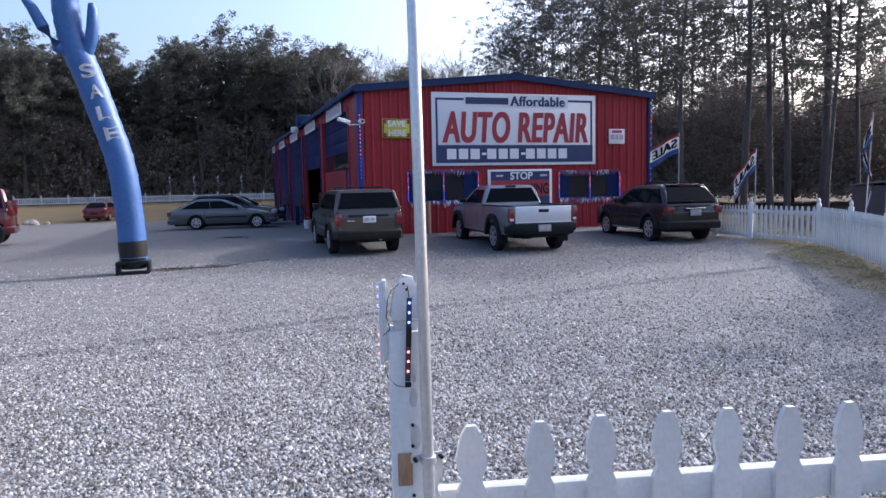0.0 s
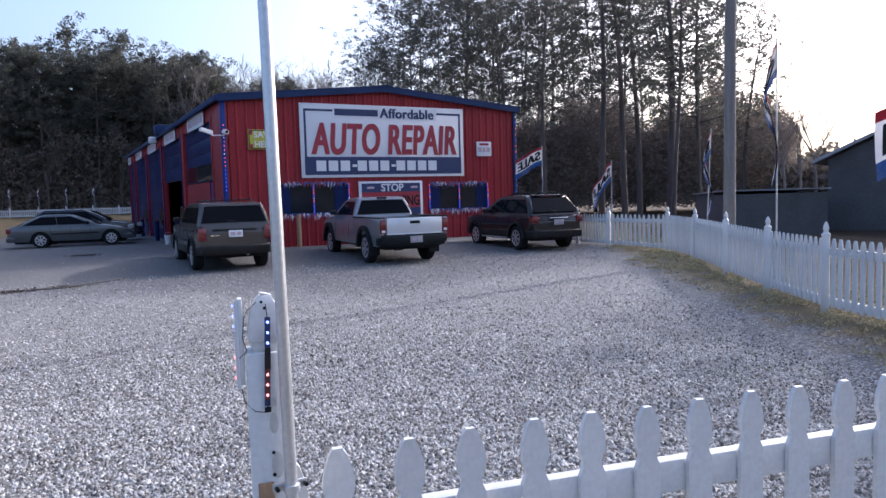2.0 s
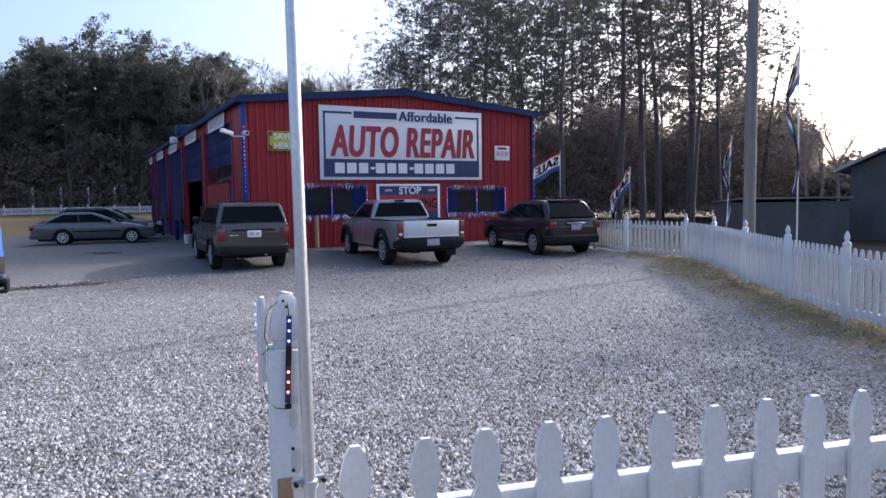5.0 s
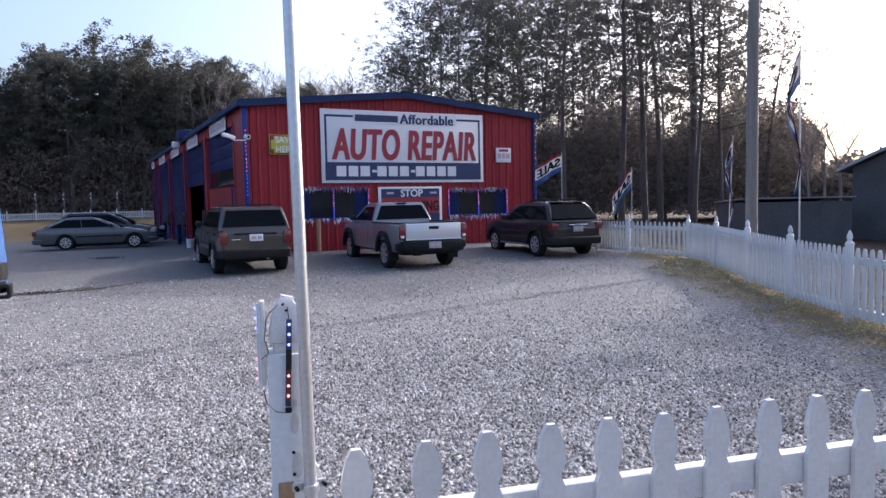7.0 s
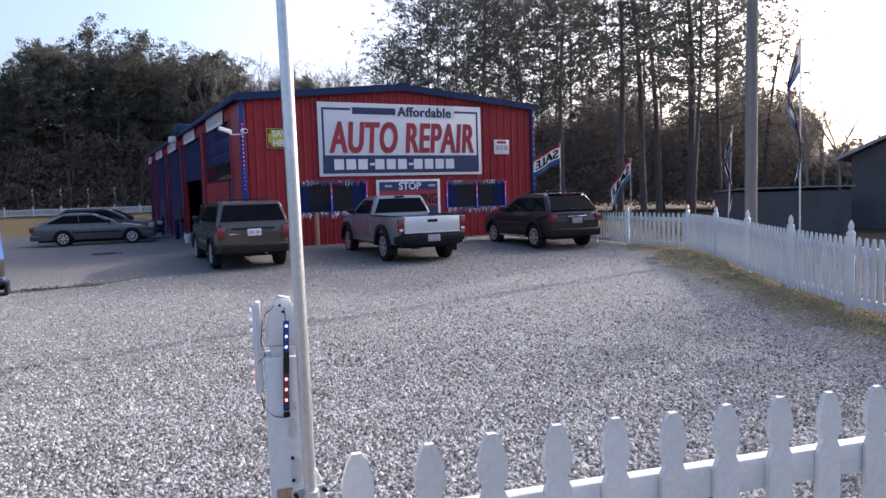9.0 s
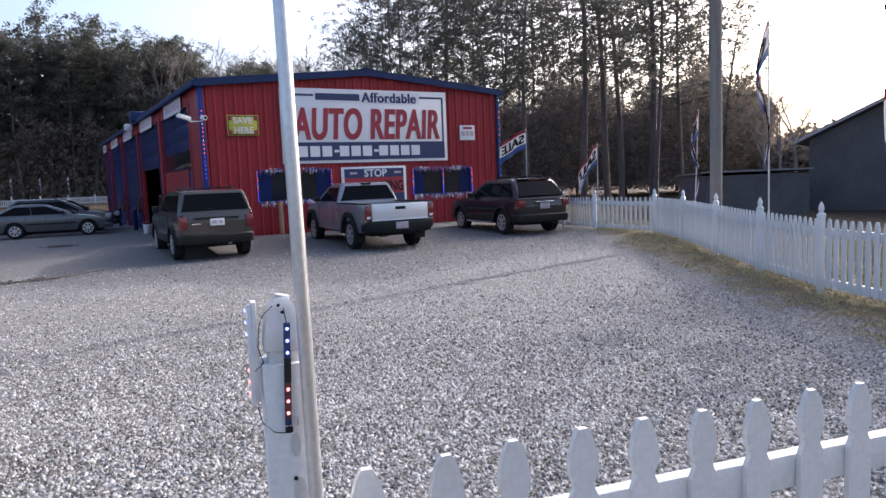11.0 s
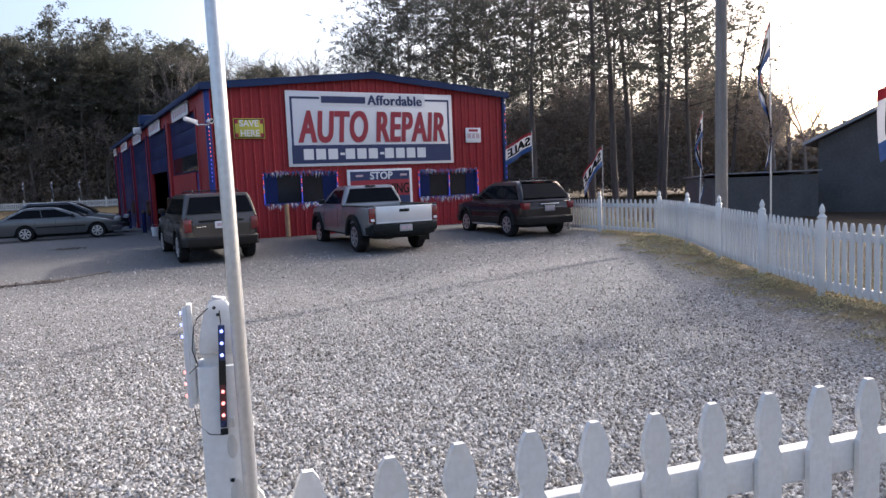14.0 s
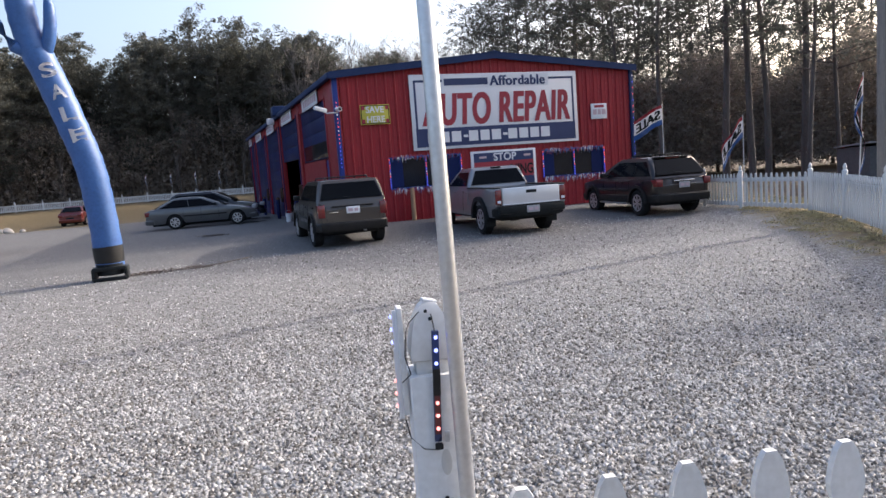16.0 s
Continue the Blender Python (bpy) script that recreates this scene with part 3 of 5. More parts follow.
def small_signs():
    s, y = wall_sign("yellow_sign", "small yellow SAVE HERE sign on red siding", 5.81, 6.76, 3.22, 3.83, M_YELLOW)
    lettering("SAVE", 0.2, M_SIGNW, face(6.28, y - 0.006, 3.68), s, 0.02, 0.58, "pale_lettering")
    lettering("HERE", 0.2, M_SIGNW, face(6.30, y - 0.006, 3.38), s, 0.02, 0.58, "pale_lettering")
    part("print_border", frame_bars(5.83, 6.74, 3.24, 3.81, y - 0.004, y, 0.025), M_BLACK, s)
    for x in (5.9, 6.67):
        for z in (3.32, 3.73):
            part("corner_mark", boxed(x - 0.05, x + 0.05, y - 0.005, y, z - 0.06, z + 0.06, 0.0), M_SIGNR, s)
    s, y = wall_sign("notice_sign", "small white notice with faded red print", 14.12, 14.76, 3.03, 3.56, M_SIGNW)
    part("print_bar", boxed(14.24, 14.64, y - 0.005, y, 3.42, 3.51), M_SIGNR, s)
    for a, b in ((14.18, 14.34), (14.38, 14.5), (14.54, 14.7)):
        part("print_bar", boxed(a, b, y - 0.005, y, 3.18, 3.36), M_GREYINK, s)
    s, y = wall_sign("stop_sign_board", "red and navy STOP banner board between the windows", 9.42, 11.83, 0.62, 2.17, M_SIGNW)
    part("red_field", boxed(9.52, 11.73, y - 0.005, y, 0.7, 1.8), M_SIGNR, s)
    part("navy_field", boxed(9.52, 11.73, y - 0.006, y, 1.8, 2.1), M_SIGNB, s)
    part("navy_field", boxed(9.52, 11.73, y - 0.006, y, 0.7, 1.25), M_SIGNB, s)
    lettering("STOP", 0.26, M_SIGNW, face(10.66, y - 0.01, 1.95), s, 0.02, 0.84, "white_lettering")
    lettering("NING", 0.36, M_BLACK, face(11.28, y - 0.01, 1.5), s, 0.02, 0.84, "black_lettering")
    for x in (9.85, 11.5):
        part("white_flash", boxed(x - 0.13, x + 0.13, y - 0.01, y, 1.92, 1.99), M_GREYINK, s)


big_sign()
small_signs()


# ---- vehicles ----
def wheel(parent, x, y, r, w, m_rim):
    side = 1 if y > 0 else -1
    prof = [(r * 0.6, -w / 2 + 0.01), (r * 0.9, -w / 2), (r * 0.985, -w / 2 + 0.025), (r, -w / 2 + 0.05), (r, w / 2 - 0.05), (r * 0.985, w / 2 - 0.025), (r * 0.9, w / 2), (r * 0.6, w / 2 - 0.01)]
    wh = part("wheel", lathe(prof, "y", 28), M_RUBBER, parent, "black tyre on a light alloy rim")
    wh.location = (x, y, r)
    o = side * (w / 2 - 0.012)
    bm = lathe([(r * 0.66, o - side * 0.03), (r * 0.66, o + side * 0.012), (r * 0.58, o + side * 0.012), (r * 0.54, o - side * 0.0)], "y", 28)
    for k in range(7):
        m = Matrix.Rotation(2 * math.pi * k / 7, 4, "Y")
        a, b, y0, y1 = r * 0.055, r * 0.1, o - side * 0.01, o + side * 0.018
        vs = [bm.verts.new(m @ Vector(q)) for q in ((-a, y1, r * 0.1), (a, y1, r * 0.1), (b, o + side * 0.012, r * 0.58), (-b, o + side * 0.012, r * 0.58), (-a, y0, r * 0.1), (a, y0, r * 0.1), (b, y0, r * 0.58), (-b, y0, r * 0.58))]
        for f in ((0, 1, 2, 3), (7, 6, 5, 4), (0, 4, 5, 1), (1, 5, 6, 2), (2, 6, 7, 3), (3, 7, 4, 0)):
            bm.faces.new([vs[q] for q in f])
    part("rim", bm, m_rim, wh)
    part("rim_dish", lathe([(r * 0.6, o - side * 0.005), (r * 0.58, o + side * 0.005), (r * 0.1, o + side * 0.004)], "y", 20), M_CLAD, wh, "dark dish behind the spokes")
    part("hub_cap", lathe([(r * 0.16, o - 0.01), (r * 0.16, o + side * 0.02), (r * 0.08, o + side * 0.028)], "y", 16), m_rim, wh)


def car(name, label, category, paint, m, L, W, rear, belt, outline, cabin, axle, r, clad=None, windows=3, rack=False, lamps=None, sill=0.34, plate=True, rim=None, glass=None, bumper=None):
    """A vehicle that points along +x, with the middle of its rear axle over the origin.
    outline: upper edge of the lower body from the front to the tail; cabin: (rear foot, rear top, front top, front foot, roof height, roof half width)."""
    v = thing(name, label, category, m)
    half = W / 2
    front = rear + L
    ra = r * 1.17
    low = [(rear, sill + 0.14), (rear + 0.08, sill)]
    for c in (0.0, axle):
        t0 = math.asin(min(0.99, (r - sill) / ra))
        for k in range(11):
            t = math.pi + t0 - (math.pi + 2 * t0) * k / 10
            low.append((c + ra * math.cos(t), r + ra * math.sin(t)))
    low += [(front - 0.1, sill), (front, sill + 0.12)]
    mid = rear + L / 2
    def skin(x, z):
        """Half the width at a place on the flank: barrelled, tucked in at the sill, drawn in at both ends."""
        u = abs((x - mid) / (L / 2))
        plan = 1 - 0.07 * u ** 4 - 0.1 * max(0, (u - 0.9) / 0.1) ** 2
        side = 1 - 0.05 * max(0, (z - 0.72) / max(0.1, belt - 0.72)) ** 2 - 0.07 * max(0, (0.62 - z) / 0.4) ** 1.5
        return half * plan * side
    edge = sorted(outline, key=lambda q: (q[0], q[1] if q[0] < mid else -q[1]))
    ux, uz = [], []
    for x, z in edge:
        ux.append(x if not ux or x > ux[-1] else ux[-1] + 0.001)
        uz.append(z)
    lx = [q[0] for q in low]
    xs = sorted({round(x, 3) for x in [*lx, *ux, *np.linspace(rear + 0.02, front - 0.02, 44)] if rear <= x <= front})
    bm = bmesh.new()
    rows = []
    for x in xs:
        z0 = max(float(np.interp(x, [rear, rear + 0.08, front - 0.1, front], [sill + 0.14, sill, sill, sill + 0.12])), *[r + math.sqrt(max(0, ra * ra - (x - c) ** 2)) if abs(x - c) < ra else 0 for c in (0.0, axle)])
        z1 = max(z0 + 0.02, float(np.interp(x, ux, uz)))
        row = []
        for f in (0, 0.18, 0.36, 0.54, 0.7, 0.84, 0.94):
            z = z0 + (z1 - z0) * f
            row.append((skin(x, z), z))
        w = skin(x, z1)
        row += [(w - 0.012, z1 - 0.012), (w - 0.05, z1), (w * 0.8, z1 + 0.012), (w * 0.4, z1 + 0.022)]
        full = [(-y, z) for y, z in row] + [(0, z1 + 0.024)] + row[::-1]
        rows.append([bm.verts.new((x, y, z)) for y, z in full])
    for a, b in zip(rows, rows[1:]):
        for i in range(len(a) - 1):
            bm.faces.new((a[i], a[i + 1], b[i + 1], b[i]))
    for row, out in ((rows[0], -1), (rows[-1], 1)):
        # the bowed nose and tail
        n = len(row)
        prev = None
        for i in range(n // 2):
            va, vb = row[i], row[n - 1 - i]
            line = [va] + [bm.verts.new((va.co.x + out * 0.03 * (1 - (2 * g - 1) ** 2), va.co.y + (vb.co.y - va.co.y) * g, va.co.z)) for g in (0.1, 0.3, 0.5, 0.7, 0.9)] + [vb]
            if prev:
                for k in range(6):
                    bm.faces.new((prev[k], prev[k + 1], line[k + 1], line[k]))
            prev = line
        bm.faces.new([*prev, row[n // 2]])
    part("body", bm, paint, v, "", 30)
    part("underbody", boxed(rear + 0.25, front - 0.3, -half * 0.75, half * 0.75, sill - 0.09, belt - 0.2, 0.03), M_BLACK, v, "dark underbody and wheel wells")
    rf, rt, ft, ff, roof, hw = cabin
    hb = half * 0.945
    bm = bmesh.new()
    rows = []
    for f, lift in ((0, -0.03), (0.3, 0), (0.6, 0), (0.82, 0), (0.95, 0), (1.0, 0)):
        sw = math.sin(math.pi * min(1, f / 0.95)) * 0.09
        xr, xf, w = rf + (rt - rf) * (f - sw), ff + (ft - ff) * (f - sw), hb + (hw - hb) * f
        z = belt + lift + (roof - belt) * f
        if f == 0.95:
            xr, xf, w = xr + 0.01, xf - 0.03, w - 0.02
        if f == 1.0:
            xr, xf, w = xr + 0.10, xf - 0.14, w - 0.11
        rows.append([bm.verts.new(q) for q in ((xr, -w + 0.05, z), (xr - 0.015, 0, z), (xr, w - 0.05, z), (xr + 0.06, w, z), (xf - 0.06, w, z), (xf, w - 0.06, z), (xf + 0.06, 0, z), (xf, -w + 0.06, z), (xf - 0.06, -w, z), (xr + 0.06, -w, z))])
    for a, b in zip(rows, rows[1:]):
        for i in range(10):
            bm.faces.new((a[i], a[(i + 1) % 10], b[(i + 1) % 10], b[i]))
    bm.faces.new(rows[-1])
    cab = part("cabin", bm, paint, v, "", 30)
    g = glass or M_GLASS
    def lerp3(f):
        return rf + (rt - rf) * f, ff + (ft - ff) * f, hb + (hw - hb) * f, belt + (roof - belt) * f
    lo, hi = lerp3(0.08), lerp3(0.78)
    span = [(lo[0] + 0.12, lo[1] - 0.22, hi[0] + 0.12, hi[1] - 0.14)]
    for side in (-1, 1):
        a0, a1, b0, b1 = span[0]
        for j in range(windows):
            f0, f1 = j / windows, (j + 1) / windows
            g0, g1 = 0.012, 0.012
            q = [(a0 + (a1 - a0) * f0 + g0, lo), (a0 + (a1 - a0) * f1 - g1, lo), (b0 + (b1 - b0) * f1 - g1, hi), (b0 + (b1 - b0) * f0 + g0, hi)]
            vs = [(x, side * (c[2] + o), c[3]) for o in (0.006, -0.02) for x, c in q]
            part("side_window", hexa(vs), g, v)
    rw = hb - 0.10, hw - 0.08
    bow = 0.05 * (rt - rf)
    z0, z1 = lo[3] + 0.02, hi[3] + 0.03
    x0, x1 = lo[0] - 0.012 - bow, hi[0] - 0.006 - bow
    part("rear_window", hexa([(x + o, y, z) for o in (-0.012, 0.03) for x, y, z in ((x0, -rw[0], z0), (x0, rw[0], z0), (x1, rw[1], z1), (x1, -rw[1], z1))]), g, v)
    x0, x1 = lo[1] + 0.04 + 0.06 * (ff - ft), hi[1] + 0.035 + 0.06 * (ff - ft)
    part("windscreen", hexa([(x + o, y, z) for o in (0.03, -0.04) for x, y, z in ((x0, -rw[0], z0), (x0, rw[0], z0), (x1, rw[1], z1), (x1, -rw[1], z1))]), g, v)
    for side in (-1, 1):
        for x in (0.0, axle):
            wheel(v, x, side * (half - 0.125), r, 0.235, rim or M_ALLOY)
            if clad:
                pr = []
                for kk in range(13):
                    t = math.pi * kk / 12
                    pr.append((x + ra * 1.0 * math.cos(t), r + ra * 1.0 * math.sin(t)))
                for kk in range(12, -1, -1):
                    t = math.pi * kk / 12
                    pr.append((x + (ra + 0.07) * math.cos(t), r + (ra + 0.07) * math.sin(t)))
                part("arch_flare", prism(pr, side * (half - 0.04), side * (half + 0.025)), clad, v)
        part("wing_mirror", boxed(ff - 0.52, ff - 0.4, side * half * 0.97 - (0.0 if side > 0 else 0.17), side * half * 0.97 + (0.17 if side > 0 else 0.0), belt + 0.03, belt + 0.16, 0.03), clad or M_BLACK, v)
        for x in ((rf + ff) / 2 + 0.1, (rf + ff) / 2 - 0.95):
            part("door_handle", boxed(x - 0.1, x + 0.1, side * (half * 0.975) - 0.02, side * (half * 0.975) + 0.02, belt - 0.14, belt - 0.1, 0.008), clad or paint, v)
        if clad:
            part("sill_cladding", boxed(ra + 0.03, axle - ra - 0.03, side * (half - 0.03), side * (half + 0.012), sill, sill + 0.2, 0.02), clad, v)
            part("rub_strip", boxed(ra + 0.05, axle - ra - 0.05, side * (half - 0.02), side * (half + 0.012), 0.66, 0.73, 0.01), clad, v)
        if rack:
            part("roof_rail", tubed([(rt + 0.15, side * (hw - 0.2), roof), (rt + 0.25, side * (hw - 0.2), roof + 0.05), (ft - 0.3, side * (hw - 0.2), roof + 0.05), (ft - 0.15, side * (hw - 0.2), roof)], [0.018] * 4, 8), M_BLACK, v)
        if lamps:
            za, zb, wl_, deep = lamps
            part("tail_lamp", boxed(rear - 0.022, rear + deep, side * (half * 0.93) - (wl_ if side > 0 else 0.0), side * (half * 0.93) + (0.0 if side > 0 else wl_), za, zb, 0.02), M_LAMPRED, v)
            part("headlamp", boxed(front - 0.22, front + 0.01, side * (half - 0.42) - 0.17, side * (half - 0.42) + 0.17, 0.68, 0.86, 0.03), M_PLATE, v)
    doors = 2 if windows > 2 or axle < 3 else 1
    for side in (-1, 1):
        for j in range(doors + 1):
            x = ff - 0.35 - (ff - 0.35 - max(rf + 0.35, 0.42 * r / 0.35)) * j / doors
            zs = [sill + 0.12, 0.55, 0.75, 0.9, belt - 0.06]
            part("door_seam", tubed([(x, side * (skin(x, z) + 0.001), z) for z in zs], [0.006] * 5, 5, False), M_BLACK, v)
    bump = bumper or clad or paint
    for name_, x, out in (("rear_bumper", rear, -1), ("front_bumper", front, 1)):
        # a bar that wraps round the corners
        bm = bmesh.new()
        ring = []
        for y, d in ((-1, -0.34), (-0.985, -0.1), (-0.9, 0.04), (-0.55, 0.085), (0, 0.1), (0.55, 0.085), (0.9, 0.04), (0.985, -0.1), (1, -0.34)):
            ring.append([bm.verts.new((x + out * (d + e), y * (half * 0.965 + e), z)) for e, z in ((-0.03, sill), (0, sill + 0.04), (0.004, sill + 0.19), (-0.025, sill + 0.225), (-0.12, sill + 0.225), (-0.12, sill))])
        for a, b in zip(ring, ring[1:]):
            for i in range(6):
                bm.faces.new((a[i], a[(i + 1) % 6], b[(i + 1) % 6], b[i]))
        bm.faces.new(ring[0])
        bm.faces.new(ring[-1])
        part(name_, bm, bump, v, "", 40)
    if r >= 0.35:
        part("rear_axle", tubed([(0, -half * 0.75, r), (0, -0.16, r), (0, -0.11, r), (0, 0.11, r), (0, 0.16, r), (0, half * 0.75, r)], [0.045, 0.045, 0.12, 0.12, 0.045, 0.045], 10), M_BLACK, v, "dark rear axle and differential")
        part("muffler", tubed([(0.35, 0.38, sill - 0.02), (0.9, 0.38, sill - 0.02)], [0.09, 0.09], 12), M_CLAD, v, "dull exhaust muffler")
    if rack:
        for s_ in (-1, 1):
            part("hatch_seam", tubed([(rear - 0.006, s_ * half * 0.7, sill + 0.26), (rear - 0.008, s_ * half * 0.72, (sill + belt) / 2), (rear - 0.004, s_ * half * 0.72, belt - 0.1)], [0.005] * 3, 5, False), M_BLACK, v)
        part("cross_bar", tubed([(rt + 0.5, -hw + 0.2, roof + 0.05), (rt + 0.5, hw - 0.2, roof + 0.05)], [0.016] * 2, 8), M_BLACK, v)
    return v


def hexa(vs):
    bm = bmesh.new()
    q = [bm.verts.new(p) for p in vs]
    for f in ((0, 1, 2, 3), (7, 6, 5, 4), (0, 4, 5, 1), (1, 5, 6, 2), (2, 6, 7, 3), (3, 7, 4, 0)):
        bm.faces.new([q[i] for i in f])
    return bm


def heading(x, y, az):
    return pose(x, y, ground_z(x, y), 0, 0, 90 - az)


def paint(name, color, metal=0.35, rough=0.33):
    return mat(name, color, rough, metal, 0.08, 2.5, 120, coat=0.85, spec=0.4)


P_TAN, P_SILVER, P_BLACK = paint("taupe_paint", (0.056, 0.045, 0.038)), paint("silver_paint", (0.25, 0.25, 0.265), 0.5), paint("black_cherry_paint", (0.009, 0.006, 0.007))
P_GATE = paint("pale_silver_paint", (0.6, 0.6, 0.61), 0.25)
P_SAGE, P_RED, P_MAROON, P_DARK = paint("sage_grey_paint", (0.1, 0.103, 0.106)), paint("red_paint", (0.13, 0.022, 0.02)), paint("maroon_paint", (0.09, 0.012, 0.016)), paint("dark_car_paint", (0.012, 0.013, 0.016))
M_CLAD = mat("grey_cladding", (0.017, 0.0155, 0.0145), 0.6, 0, 0.2, 5, 60, spec=0.3)


def number_plate(v, x, y, z, label="white number plate with unreadable print", board=None):
    p = part("number_plate", boxed(x - 0.012, x, y - 0.16, y + 0.16, z - 0.08, z + 0.08, 0.004), board or M_SIGNW, v, label)
    for a, b in ((-0.12, -0.03), (0.01, 0.12)):
        part("plate_bar", boxed(x - 0.016, x - 0.01, y + a, y + b, z - 0.035, z + 0.035), M_GREYINK, p)


def build_vehicles():
    v = car("sport_utility", "taupe boxy four-wheel-drive wagon parked nose to the shop", "car", P_TAN, heading(4.13, 16.5, 1), 4.5, 1.78, -0.86, 1.08,
            [(3.62, 0.80), (3.50, 0.96), (2.4, 1.06), (2.2, 1.08), (-0.82, 1.08), (-0.86, 0.9)], (-0.82, -0.60, 1.25, 2.2, 1.60, 0.71), 2.69, 0.355, M_CLAD, 3, True, (0.72, 1.02, 0.17, 0.3), 0.38)
    number_plate(v, -0.905, 0.0, 0.87)
    part("window_sticker", boxed(-0.80, -0.775, -0.62, -0.56, 1.17, 1.23, 0.004), M_SIGNW, v, "small white window sticker")
    part("tailgate_strip", boxed(-0.9, -0.85, -0.5, 0.5, 0.955, 0.985, 0.006), M_CLAD, v)
    part("badge", boxed(-0.9, -0.85, 0.36, 0.56, 0.83, 0.85), M_CHROME, v)
    part("exhaust", tubed([(-0.75, -0.3, 0.36), (-0.3, -0.3, 0.36)], [0.03, 0.03], 10), M_POLE, v)
    part("rear_wiper", tubed([(-0.84, 0.0, 1.15), (-0.80, 0.25, 1.2)], [0.012, 0.008], 6), M_BLACK, v)
    v = pickup()
    v = car("crossover", "black crossover with a roof rack parked by the picket fence", "car", P_BLACK, heading(12.83, 15.4, 6), 4.35, 1.74, -0.9, 1.02,
            [(3.45, 0.75), (3.28, 0.90), (2.5, 1.0), (2.25, 1.02), (-0.72, 1.02), (-0.86, 0.94), (-0.9, 0.8)], (-0.8, -0.3, 1.1, 2.25, 1.57, 0.65), 2.62, 0.35, M_CLAD, 3, True, (0.78, 0.97, 0.2, 0.4), 0.36)
    number_plate(v, -0.945, 0.0, 0.80, "grey number plate with unreadable print", M_PLATE)
    part("high_brake_lamp", boxed(-0.42, -0.3, -0.2, 0.2, 1.50, 1.53), M_LAMPRED, v)
    part("spoiler", boxed(-0.46, -0.2, -0.56, 0.56, 1.53, 1.56, 0.012), P_BLACK, v, "black lip over the rear glass")
    part("hatch_handle", boxed(-0.95, -0.9, -0.3, 0.3, 0.9, 0.93, 0.008), M_CHROME, v, "bright strip over the plate")
    part("rear_wiper", tubed([(-0.86, 0.0, 1.1), (-0.8, 0.22, 1.16)], [0.012, 0.008], 6), M_BLACK, v)
    for side in (-1, 1):
        part("running_board", boxed(0.5, 2.15, side * 0.84 - 0.05, side * 0.84 + 0.05, 0.31, 0.35, 0.012), M_POLE, v, "pale metal step below the doors")
    sed = [(3.62, 0.60), (3.5, 0.70), (3.1, 0.82), (2.6, 0.91), (2.3, 0.95), (-0.55, 0.98), (-1.05, 0.95), (-1.22, 0.86), (-1.26, 0.6)]
    v = car("sedan", "sage-grey four-door sedan parked side-on before the bays", "car", P_SAGE, heading(-0.03, 34.5, 97.5), 4.92, 1.85, -1.26, 0.95, sed, (-0.85, 0.1, 1.05, 2.3, 1.43, 0.60), 2.76, 0.33, None, 2, False, (0.66, 0.86, 0.22, 0.3), 0.28)
    part("side_moulding", boxed(0.42, 2.3, -0.94, -0.90, 0.56, 0.62, 0.01), M_CLAD, v)
    car("estate_car", "dark estate car standing beyond the grey sedan", "car", P_DARK, heading(0.45, 37.6, 97.5), 4.9, 1.85, -1.05, 1.0,
        [(3.7, 0.7), (3.5, 0.85), (2.7, 0.98), (2.4, 1.0), (-0.98, 1.0), (-1.05, 0.85)], (-0.95, -0.4, 1.3, 2.5, 1.62, 0.64), 2.8, 0.34, None, 3, False, (0.7, 0.95, 0.2, 0.3), 0.3)
    v = car("compact_car", "faded red compact car standing low at the edge of the grass", "car", P_RED, heading(-7.2, 55.0, 10), 4.2, 1.7, -0.8, 0.95,
            [(3.3, 0.65), (3.15, 0.78), (2.3, 0.93), (2.1, 0.95), (-0.3, 0.96), (-0.72, 0.93), (-0.8, 0.75)], (-0.45, 0.15, 1.15, 2.1, 1.38, 0.58), 2.5, 0.3, None, 2, False, (0.66, 0.82, 0.3, 0.2), 0.26)
    part("number_plate", boxed(-0.83, -0.8, -0.25, 0.25, 0.5, 0.62), M_BLACK, v)
    v = car("sport_utility", "maroon sport utility with its tail to the yard", "car", P_MAROON, heading(-6.05, 24.4, 262), 4.5, 1.95, -0.6, 1.12,
            [(3.9, 0.85), (3.75, 1.02), (2.7, 1.10), (2.45, 1.12), (-0.55, 1.12), (-0.6, 0.9)], (-0.55, -0.42, 1.5, 2.45, 1.78, 0.72), 2.9, 0.39, None, 3, True, (0.95, 1.4, 0.12, 0.1), 0.38)


